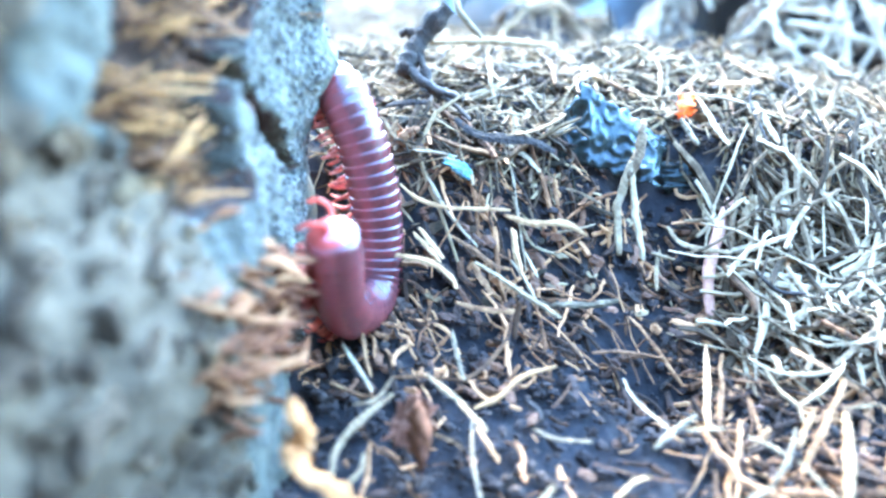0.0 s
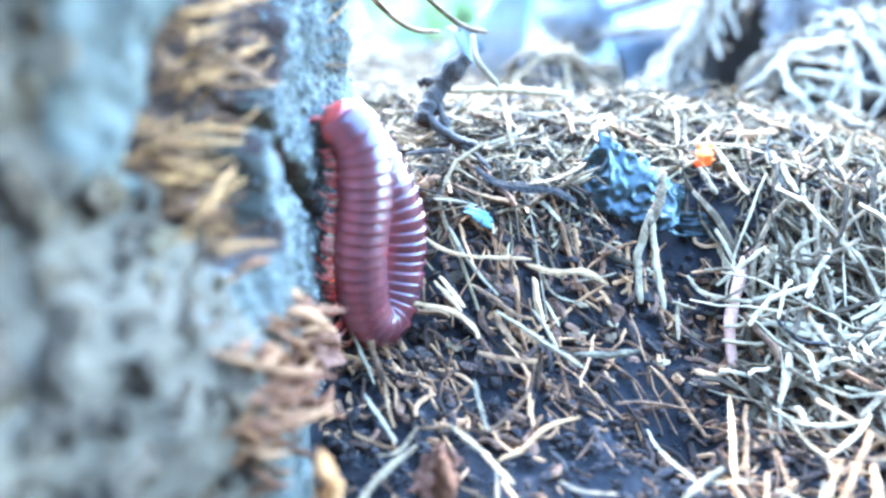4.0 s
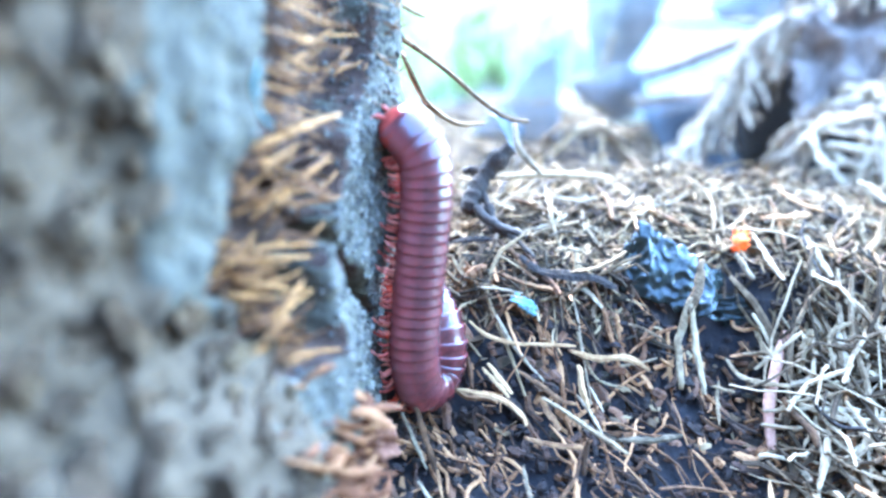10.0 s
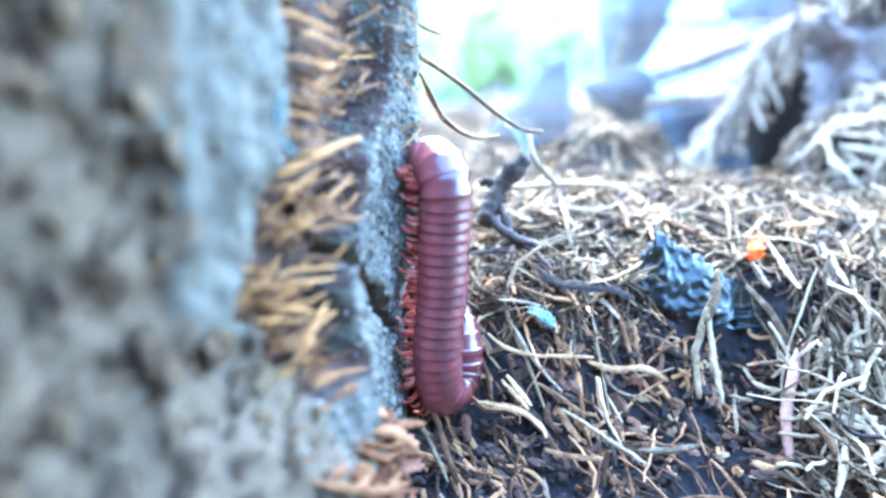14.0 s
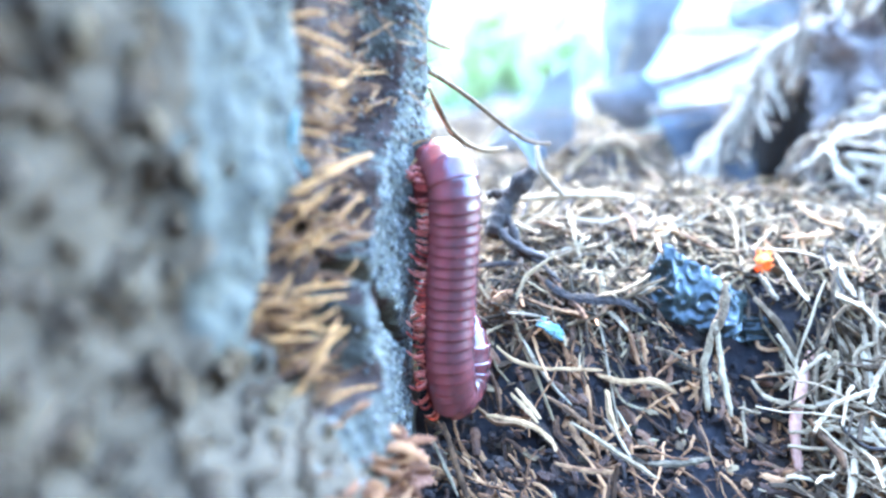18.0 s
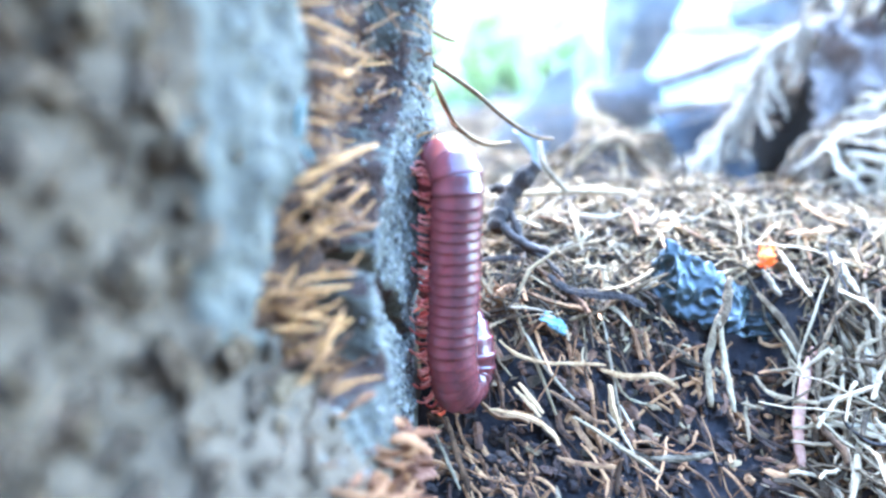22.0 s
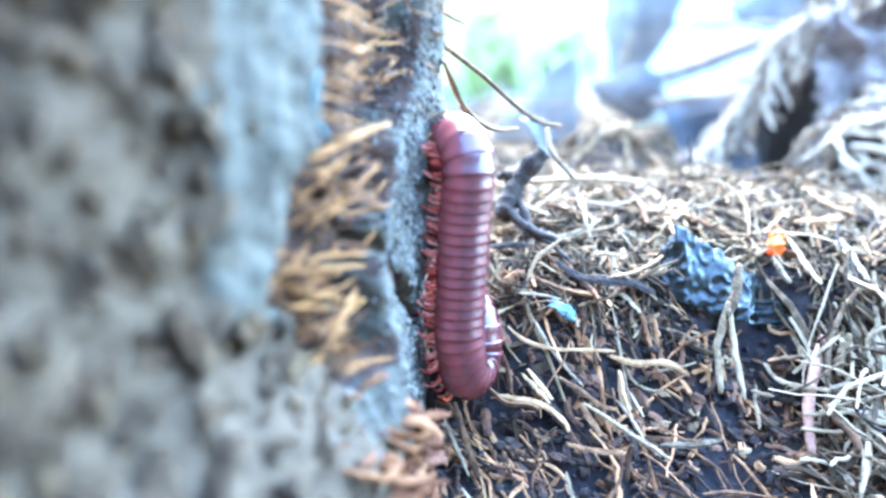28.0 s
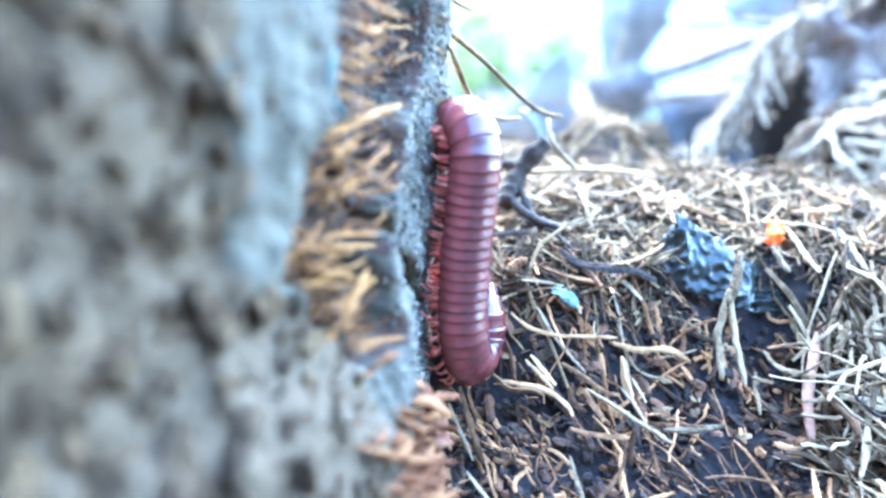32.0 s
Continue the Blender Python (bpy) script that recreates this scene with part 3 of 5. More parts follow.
# ---- straw litter ----
def straw_paths(rng, count, xr, yr, lift, length, radius, tilt=0.35, curl=0.5, heading=None, bare_share=0.93):
    k = 8
    x, y = rng.uniform(*xr, count), rng.uniform(*yr, count)
    wall_at = np.interp(y, WALL_Y, WALL_X)
    keep = (x > wall_at + 0.002) | (y > 0.14)
    bare = (((x - 0.0295) / 0.015) ** 2 + ((y - 0.1355) / 0.0055) ** 2 < 1) | (((x - 0.026) / 0.008) ** 2 + ((y - 0.1115) / 0.005) ** 2 < 1)
    bare |= ((x - 0.0365) / 0.003) ** 2 + ((y - 0.1425) / 0.0035) ** 2 < 1
    keep &= ~(bare & (rng.random(count) < bare_share))
    keep &= ~((y < 0.1075) & (x < 0.033) & (rng.random(count) < 0.82))
    x, y = x[keep], y[keep]
    n = len(x)
    yaw = rng.uniform(0, 2 * np.pi, n) if heading is None else np.where(rng.random(n) < 0.7, rng.normal(heading, 0.55, n), rng.uniform(0, 2 * np.pi, n))
    L = rng.uniform(*length, n) * np.where(rng.random(n) < 0.15, 1.6, 1.0)
    e = 0.004
    gx = (ground_z(x + e, y) - ground_z(x - e, y)) / (2 * e)
    gy = (ground_z(x, y + e) - ground_z(x, y - e)) / (2 * e)
    slope = gx * np.cos(yaw) + gy * np.sin(yaw) + rng.normal(0, tilt, n)
    u = np.linspace(-0.5, 0.5, k)
    bend, bend2 = rng.normal(0, curl, n), rng.normal(0, curl, n)
    wob = rng.normal(0, 0.028, (n, k)) * L[:, None] * 0.5
    bend, bend2 = 0.55 * bend, 0.55 * bend2
    snap = rng.normal(0, 0.45, (n, 1)) * np.maximum(u[None] - rng.uniform(-0.3, 0.3, (n, 1)), 0) * L[:, None]
    lift_snap = rng.normal(0, 0.30, (n, 1)) * np.maximum(u[None] - rng.uniform(-0.3, 0.3, (n, 1)), 0) * L[:, None]
    along = u[None] * L[:, None]
    off = bend[:, None] * L[:, None] * (u[None] ** 2) + bend2[:, None] * L[:, None] * u[None] ** 3 * 2 + wob + snap
    px = x[:, None] + along * np.cos(yaw)[:, None] - off * np.sin(yaw)[:, None]
    py = y[:, None] + along * np.sin(yaw)[:, None] + off * np.cos(yaw)[:, None]
    hz = ground_z(x, y)[:, None] + along * slope[:, None] + rng.normal(0, 0.25, n)[:, None] * L[:, None] * (u[None] ** 2) + lift_snap + rng.uniform(*lift, n)[:, None]
    floor = ground_z(px, py) - 0.0004
    hz = np.clip(hz, floor, floor + np.where(y[:, None] < 0.134, 0.0075, 0.0045))
    edge = np.interp(py, WALL_Y, WALL_X) + 0.0012
    px = np.where(py < 0.126, np.maximum(px, edge), px)
    r = rng.uniform(*radius, n) * np.where(rng.random(n) < 0.12, 1.6, 1.0)
    return np.stack([px, py, hz], -1), r


def build_litter():
    sets = []
    for k, (count, xr, yr, lift, length, radius, tilt, curl, heading) in enumerate((
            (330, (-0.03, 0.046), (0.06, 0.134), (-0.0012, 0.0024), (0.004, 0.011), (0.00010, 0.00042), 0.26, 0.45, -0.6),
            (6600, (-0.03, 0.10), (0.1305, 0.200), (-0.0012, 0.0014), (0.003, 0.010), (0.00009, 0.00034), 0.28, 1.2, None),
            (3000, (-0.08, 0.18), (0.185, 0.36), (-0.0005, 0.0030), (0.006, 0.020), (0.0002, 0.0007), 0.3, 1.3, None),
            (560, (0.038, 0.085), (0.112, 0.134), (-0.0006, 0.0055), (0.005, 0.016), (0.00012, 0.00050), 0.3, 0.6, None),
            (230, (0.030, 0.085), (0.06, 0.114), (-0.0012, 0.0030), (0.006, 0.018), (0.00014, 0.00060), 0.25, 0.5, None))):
        sets.append(straw_paths(np.random.default_rng(70 + k), count, xr, yr, lift, length, radius, tilt, curl, heading))
    # material follows the zone: shade-toned in the hollow, sun-lightened at its edge
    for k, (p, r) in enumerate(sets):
        ob = new("straw_litter", strands("straw_litter", p, r, (ROTTEN_SHADED, STRAW, STRAW, STRAW_LIT, ROTTEN_SHADED)[k]))
        tagged(ob, ("tangled brown straw and rootlets, toned for the shade of the hollow", "sun-bleached tangle of fine dry straw on the bed", "far loose straw lying over the flat", "loose straw at the edge of the hollow, its colour lightened for sunlight", "sparse brown straw in the near part of the hollow")[k], "straw", kind="stuff")


build_litter()


def build_crumbs():
    """Soil crumbs in the gaps and flat chips of husk, two joined meshes."""
    rng = np.random.default_rng(17)
    bm = bmesh.new()
    bmesh.ops.create_icosphere(bm, subdivisions=1, radius=1)
    ball = np.array([v.co for v in bm.verts])
    tris = np.array([[v.index for v in f.verts] for f in bm.faces])
    bm.free()
    for name, label, mat, n, flat, size, zone, lift in (
            ("soil_crumbs", "dark crumbs of soil between the straws", SOIL, 6500, (0.5, 1.0), (0.0002, 0.0011), ((-0.02, 0.08), (0.07, 0.19)), 0.0),
            ("husk_chips", "small pale chips of husk among the straw", STRAW, 900, (0.12, 0.3), (0.0005, 0.0016), ((-0.02, 0.09), (0.12, 0.20)), 0.0008)):
        x, y = rng.uniform(*zone[0], n), rng.uniform(*zone[1], n)
        ok = (x > np.interp(y, WALL_Y, WALL_X) + 0.002) | (y > 0.14)
        x, y = x[ok], y[ok]
        n = len(x)
        r = rng.uniform(*size, n) * rng.uniform(0.5, 1.0, n)
        stretch3 = np.stack([rng.uniform(0.7, 1.6, n), rng.uniform(0.6, 1.1, n), rng.uniform(*flat, n)], -1)
        q = rng.normal(0, 1, (n, 3, 3)) * (1.0 if flat[0] > 0.5 else 0.35) + np.eye(3)
        rot = np.linalg.qr(q)[0]
        v = ball[None] * stretch3[:, None] * rng.uniform(0.75, 1.2, (n, len(ball), 1)) * r[:, None, None]
        v = np.einsum("nij,nkj->nki", rot, v) + np.stack([x, y, ground_z(x, y) + lift + rng.uniform(-0.0006, 0.0006, n)], -1)[:, None]
        f = (tris[None] + (np.arange(n) * len(ball))[:, None, None]).reshape(-1, 3)
        tagged(new(name, as_mesh(name, v.reshape(-1, 3).tolist(), f.tolist(), mat, smooth=False)), label, "litter", kind="stuff")


build_crumbs()


def build_humus():
    """Rotten brown fragments, short and thick, trodden into the soil of the hollow and its slope."""
    for k, (count, xr, yr, length, radius, mat, label) in enumerate((
            (1700, (-0.022, 0.050), (0.075, 0.136), (0.0010, 0.0040), (0.00010, 0.00042), ROTTEN_SHADED, "short rotten brown fragments bedded in the soil"),
            (520, (-0.022, 0.050), (0.075, 0.134), (0.0012, 0.0030), (0.00035, 0.00085), HUMUS, "thick crumbling dark brown bits of bark"))):
        p, r = straw_paths(np.random.default_rng(90 + k), count, xr, yr, (-0.0004, 0.0007), length, radius, 0.22, 0.4, -0.6, bare_share=0.35)
        tagged(new("humus", strands("humus", p, r, mat)), label, "humus", kind="stuff")


build_humus()

# ---- background ----
def leaf(label, corners, mat, bulge=0.004, fold=0.003, seed=0, tip=True):
    top = tagged(new("dry_leaf"), label, "leaf", group="dry leaves behind the straw")
    piece("blade", sheet_mesh("blade", corners, mat, 18, 12, fold, 60.0, bulge, 0.0004, seed, 0.05, tip), top)
    a, b, c, d = [Vector(p) for p in corners]
    out = (b - a).cross(d - a).normalized()
    rib = [(a + d) / 2 * (1 - u) + (b + c) / 2 * u + out * (bulge * math.sin(math.pi * u) + 0.0006) for u in (-0.08, 0.2, 0.45, 0.7, 0.94)]
    piece("midrib", tube_mesh("midrib", rib, 0.0007, STRAW_GREY, sides=6, count=12, taper=0.5, seed=seed), top, None, "paler raised midrib")
    return top


leaf("dull grey-brown dead leaf leaning on the straw", [(-0.006, 0.258, -0.002), (0.0195, 0.262, -0.006), (0.0185, 0.262, 0.0205), (0.0125, 0.260, 0.0170)], LEAF, 0.002, 0.0015, 1, False)
leaf("tall curled grey-brown dead leaf standing upright", [(0.0390, 0.279, 0.003), (0.0580, 0.281, 0.054), (0.0310, 0.287, 0.050), (0.0250, 0.284, 0.014)], LEAF, seed=2)
leaf("pale bleached leaf with light shining through it", [(0.040, 0.300, -0.006), (0.084, 0.300, -0.004), (0.086, 0.315, 0.048), (0.050, 0.315, 0.050)], PALE_LEAF, seed=3, tip=False)
leaf("folded leaf over a hollow, darkened to stand for the shade there", [(0.038, 0.248, 0.007), (0.066, 0.248, 0.009), (0.061, 0.238, -0.012), (0.047, 0.238, -0.012)], LEAF_SHADE, 0.003, 0.002, 4, False)
leaf("dark hooked leaf end hanging over the clod", [(0.056, 0.260, 0.022), (0.092, 0.262, 0.030), (0.096, 0.270, 0.046), (0.060, 0.270, 0.040)], LEAF, seed=5)
leaf("pale curled leaf rim over the dark leaf", [(0.038, 0.252, 0.0060), (0.066, 0.252, 0.0080), (0.066, 0.256, 0.0108), (0.038, 0.256, 0.0092)], LEAF_BROWN, 0.001, 0.0015, 6, False)
tagged(new("twig", tube_mesh("twig", [(0.036, 0.268, 0.0105), (0.052, 0.269, 0.0155), (0.070, 0.270, 0.0225)], 0.0021, LEAF_BROWN, sides=9, count=14)), "bare grey-brown twig lying across the leaves", "twig")
GREY_LUMP = material("grey_soil_lump", [(0.16, 0.145, 0.13), (0.27, 0.25, 0.235), (0.40, 0.37, 0.34)], 3.0, 0.9, 0.8, through_light=0.5, distance=0.2)
ob = tagged(new("soil_clod", lump_mesh("soil_clod", 1.0, GREY_LUMP, 3, 3, 0.5, (1.25, 0.6, 0.85))), "round grey lump of soil", "clod")
ob.matrix_basis = Matrix.Translation((0.0335, 0.264, 0.0085)) @ Matrix.Scale(0.0070, 4)


def fibre_clod(label, centre, size, seed, count=420, lean=0.0):
    rng = np.random.default_rng(seed)
    top = tagged(new("fibre_clod"), label, "clod", group="matted fibre clods")
    # bark-dark core stands for the shade between the fibres
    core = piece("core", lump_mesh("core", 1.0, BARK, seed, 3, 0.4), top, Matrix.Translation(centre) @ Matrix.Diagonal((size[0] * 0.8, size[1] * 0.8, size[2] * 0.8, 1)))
    th, ph = rng.uniform(0, 2 * np.pi, count), np.arccos(rng.uniform(-0.3, 1, count))
    d = np.stack([np.sin(ph) * np.cos(th), np.sin(ph) * np.sin(th), np.cos(ph)], -1)
    t = np.cross(d, rng.normal(0, 1, (count, 3)) * np.array([0.4, 0.4, 0.2]) + np.array([0.9, 0.2, 0.0]))
    t /= np.linalg.norm(t, axis=1)[:, None]
    u = np.linspace(-1, 1, 8)
    L = rng.uniform(0.3, 0.9, count)
    p = d[:, None] * (0.85 + rng.uniform(-0.25, 0.45, count))[:, None, None] + t[:, None] * (u[None] * L[:, None])[..., None] - d[:, None] * (0.35 * (u[None] * L[:, None]) ** 2)[..., None]
    p += rng.normal(0, 0.03, p.shape)
    p[..., 0] += lean * p[..., 2]
    p = p * np.array(size) + np.array(centre)
    ob = piece("fibre_mat", strands("fibre_mat", p, rng.uniform(0.0003, 0.0009, count), FIBRE), top)
    tagged(ob, "pale tan matted fibres", kind="stuff")


husk = tagged(new("husk_sheet"), "torn pale husk sheet leaning like a tent over a dark hollow", "husk")
RIDGE = [(0.0438, 0.2260, -0.0014), (0.0508, 0.2280, 0.0081), (0.0559, 0.2300, 0.0163), (0.0595, 0.2320, 0.0244), (0.0688, 0.2340, 0.0310), (0.0775, 0.2360, 0.0281)]


def hanging_fibres():
    """Fibres hanging and fanning down from the ridge of the husk, leaving a dark hollow between them."""
    rng = np.random.default_rng(23)
    line, length = spline(RIDGE, 120)
    n = 330
    start = line[rng.integers(0, 118, n)] + rng.normal(0, 0.0007, (n, 3))
    L = rng.uniform(0.003, 0.014, n) * np.where(rng.random(n) < 0.15, 1.5, 1.0)
    yaw, u = rng.normal(-0.35, 0.45, n), np.linspace(0, 1, 8)
    along = np.stack([np.sin(yaw), rng.normal(-0.15, 0.2, n), -np.cos(yaw)], -1)
    p = start[:, None] + along[:, None] * (L[:, None] * u)[..., None]
    p += np.cumsum(rng.normal(0, 0.00022, p.shape), 1)
    run = line[rng.integers(0, 100, 60)][:, None] + (line[19] - line[0]) * np.linspace(-0.5, 0.5, 8)[None, :, None] + np.cumsum(rng.normal(0, 0.0004, (60, 8, 3)), 1)
    return strands("fibre_mat", np.concatenate([p, run]), rng.uniform(0.00018, 0.00055, n + 60), FIBRE)


tagged(piece("fibre_mat", hanging_fibres(), husk), "pale fibres hanging over a dark hollow", kind="stuff")
# solid dark lump in place of the shade inside the husk
piece("hollow", lump_mesh("hollow", 1.0, BARK, 7, 3, 0.3), husk, Matrix.Translation((0.0687, 0.2420, 0.0080)) @ Matrix.Diagonal((0.0095, 0.006, 0.0145, 1)), "dark lump standing for the shaded inside of the husk")
piece("flap", sheet_mesh("flap", [(0.0670, 0.222, 0.0100), (0.0860, 0.220, 0.0020), (0.0900, 0.228, 0.0330), (0.0690, 0.230, 0.0320)], LEAF_BROWN, 34, 24, 0.007, 160, -0.003, 0.0004, 12, 0.30), husk)
fibre_clod("low clod of dry fibres lying on the flat", (0.084, 0.212, -0.003), (0.019, 0.014, 0.017), 5, 240)
fibre_clod("big clod of fibres, its core darkened for shade", (0.112, 0.262, 0.012), (0.032, 0.02, 0.044), 8, 260)


def build_grass():
    rng = np.random.default_rng(31)
    for label, cx, cy, w, n, h in (("low bright green weeds on pale earth", 0.030, 0.50, 0.014, 150, 0.042), ("low bright green weeds on pale earth", 0.000, 0.46, 0.014, 150, 0.036),
                                   ("low bright green weeds on pale earth", 0.012, 0.56, 0.022, 170, 0.040), ("darker green weed tuft beyond the wall", -0.034, 0.50, 0.010, 110, 0.036),
                                   ("low bright green weeds on pale earth", -0.020, 0.42, 0.008, 50, 0.014)):
        x, y = rng.normal(cx, w, n), rng.normal(cy, 0.03, n)
        u = np.linspace(0, 1, 5)
        lean = rng.normal(0, 0.5, (n, 2))
        H = rng.uniform(0.4, 1.0, n) * h
        p = np.stack([x[:, None] + lean[:, :1] * H[:, None] * u ** 2, y[:, None] + lean[:, 1:] * H[:, None] * u ** 2, ground_z(x, y)[:, None] - 0.002 + H[:, None] * u], -1)
        tagged(new("weeds", strands("weeds", p, rng.uniform(0.001, 0.0022, n), GREEN, 4)), label, "weeds", kind="stuff")


build_grass()


# ---- single pieces lying on the bed ----
def stem(name, label, points, radius, mat, category, **kw):
    return tagged(new(name, tube_mesh(name, points, radius, mat, **kw)), label, category)


stalk = tagged(new("forked_stalk"), "bleached stalk split into two prongs, standing in the straw", "stalk")
piece("stem", tube_mesh("stem", [(0.0276, 0.1345, 0.0045), (0.0267, 0.1325, 0.0021), (0.0257, 0.1308, -0.0002), (0.0253, 0.1295, -0.0021)], 0.00078, BLEACHED, seed=3, flat=0.55, wander=0.14, taper=0.45, sides=9, count=16), stalk)
piece("prong", tube_mesh("prong", [(0.0257, 0.1305, 0.0001), (0.0246, 0.1288, -0.0030), (0.0237, 0.1268, -0.0069), (0.0236, 0.1242, -0.0111)], 0.00062, BLEACHED, seed=1, flat=0.5, wander=0.16, sides=8, count=18), stalk)
piece("prong", tube_mesh("prong", [(0.0259, 0.1306, 0.0001), (0.0259, 0.1285, -0.0034), (0.0261, 0.1262, -0.0071), (0.0267, 0.1235, -0.0116)], 0.00055, BLEACHED, seed=2, flat=0.5, wander=0.16, sides=8, count=18), stalk)
stem("bark_strip", "curved reddish bark strip standing up", [(0.0405, 0.133, -0.0062), (0.0382, 0.129, -0.0095), (0.0360, 0.124, -0.014), (0.0358, 0.120, -0.0190)], 0.0009, REDWOOD, "bark", seed=4, flat=0.35)
root = tagged(new("root_stub"), "dark snapped root stub with a blunt end and side branches", "root")
piece("stub", tube_mesh("stub", [(0.0009, 0.1500, 0.0177), (-0.0009, 0.1495, 0.0159), (-0.0029, 0.1490, 0.0136), (-0.0043, 0.1470, 0.0115), (-0.0055, 0.1440, 0.0089)], 0.00140, BARK, seed=5, taper=0.15, rough=0.28, count=20, sides=10), root)
piece("branch", tube_mesh("branch", [(-0.0065, 0.1500, 0.0138), (-0.0051, 0.1500, 0.0143), (-0.0031, 0.1488, 0.0133)], 0.0008, BARK, seed=6, rough=0.3, count=14), root)
piece("branch", tube_mesh("branch", [(-0.0051, 0.1450, 0.0102), (-0.0034, 0.1420, 0.0088), (-0.0005, 0.1405, 0.0072), (0.0028, 0.1390, 0.0066)], 0.00085, BARK, seed=8, rough=0.28, count=16), root)
piece("branch", tube_mesh("branch", [(-0.0040, 0.1470, 0.0120), (-0.0027, 0.1445, 0.0098), (-0.0021, 0.1420, 0.0077)], 0.0006, BARK, seed=9, rough=0.28, count=12), root)
stem("straw", "long pale straw lying flat along the crest", [(-0.0020, 0.155, 0.0118), (0.008, 0.159, 0.0113), (0.0185, 0.164, 0.0095)], 0.0006, BLEACHED, "straw", seed=6)
stem("straw", "thin arching straw leaning on the wall corner", [(-0.0148, 0.1280, 0.0370), (-0.0119, 0.1340, 0.0342), (-0.0080, 0.1400, 0.0303), (-0.0044, 0.1460, 0.0262), (0.0001, 0.1520, 0.0221), (0.0038, 0.1560, 0.0207)], 0.00036, BLEACHED, "straw", seed=7, taper=0.1)
stem("bark_strip", "long reddish bark strip caught at the wall corner", [(-0.0144, 0.1270, 0.0355), (-0.0136, 0.1290, 0.0326), (-0.0125, 0.1310, 0.0296), (-0.0115, 0.1330, 0.0275)], 0.0006, REDWOOD, "bark", seed=21, flat=0.4)
stem("straw", "pale straw hanging by the wall corner", [(-0.0141, 0.1265, 0.0347), (-0.0129, 0.1290, 0.0316), (-0.0117, 0.1320, 0.0283), (-0.0100, 0.1360, 0.0258)], 0.00032, BLEACHED, "straw", seed=22)
stem("straw", "bent pale straw beside the wall corner", [(-0.0120, 0.1330, 0.0279), (-0.0090, 0.1390, 0.0244), (-0.0065, 0.1440, 0.0225), (-0.0034, 0.1490, 0.0217)], 0.00042, BLEACHED, "straw", seed=23)
stem("straw", "thin straw standing off the wall corner", [(-0.0150, 0.1250, 0.0417), (-0.0131, 0.1270, 0.0403), (-0.0113, 0.1290, 0.0393)], 0.00028, BLEACHED, "straw", seed=24)
stem("straw", "grey straw bent down from the leaf scrap", [(0.0019, 0.1580, 0.0200), (0.0023, 0.1550, 0.0169), (0.0043, 0.1530, 0.0146), (0.0058, 0.1520, 0.0131)], 0.0005, STRAW_GREY, "straw", seed=25)
tagged(new("leaf_scrap", sheet_mesh("leaf_scrap", [(-0.0023, 0.1660, 0.0200), (0.0021, 0.1680, 0.0205), (0.0044, 0.1660, 0.0169), (0.0024, 0.1640, 0.0139)], LEAF, 14, 12, 0.0015, 200, 0.001, 0.0002, 31, 0.3)), "dark curled leaf scrap behind the root stub", "leaf")
film = tagged(new("film_scrap"), "crumpled scrap of blue-black plastic film, glossy", "film")
piece("fold", sheet_mesh("fold", [(0.0162, 0.1345, -0.0003), (0.0293, 0.1325, -0.0042), (0.0322, 0.1385, 0.0006), (0.0194, 0.1388, 0.0090)], FILM, 60, 36, 0.0004, 260, 0.0010, 0.00010, 2, 0.12, crease=0.0009, pleats=(3.4, 2.0)), film)
piece("fold", sheet_mesh("fold", [(0.0150, 0.1390, -0.0035), (0.0164, 0.1346, -0.0006), (0.0201, 0.1392, 0.0080), (0.0196, 0.1415, 0.0040)], FILM, 30, 24, 0.0006, 260, 0.0006, 0.00010, 5, 0.15, crease=0.0008, pleats=(2.0, 2.0)), film)
piece("fold", sheet_mesh("fold", [(0.0304, 0.1375, -0.0016), (0.0445, 0.1385, -0.0022), (0.0413, 0.1365, -0.0061), (0.0318, 0.1355, -0.0061)], FILM, 44, 24, 0.0006, 260, -0.0010, 0.00010, 7, 0.2, crease=0.0010, pleats=(2.0, 3.0)), film)
tagged(new("orange_petal", sheet_mesh("orange_petal", [(0.0341, 0.1420, 0.0032), (0.0364, 0.1416, 0.0038), (0.0366, 0.1430, 0.0064), (0.0343, 0.1432, 0.0060)], ORANGE, 14, 12, 0.0012, 500, 0.0005, 0.0002, 3, 0.45)), "small bright orange petal scrap", "petal")
chip = tagged(new("paint_chip", sheet_mesh("paint_chip", [(0.0000, 0.1292, 0.0002), (0.0034, 0.1282, -0.0018), (0.0038, 0.1292, -0.0006), (0.0008, 0.1302, 0.0012)], CHIP, 12, 9, 0.0009, 500, 0.0002, 0.0003, 4, 0.35)), "small turquoise paint chip", "chip")

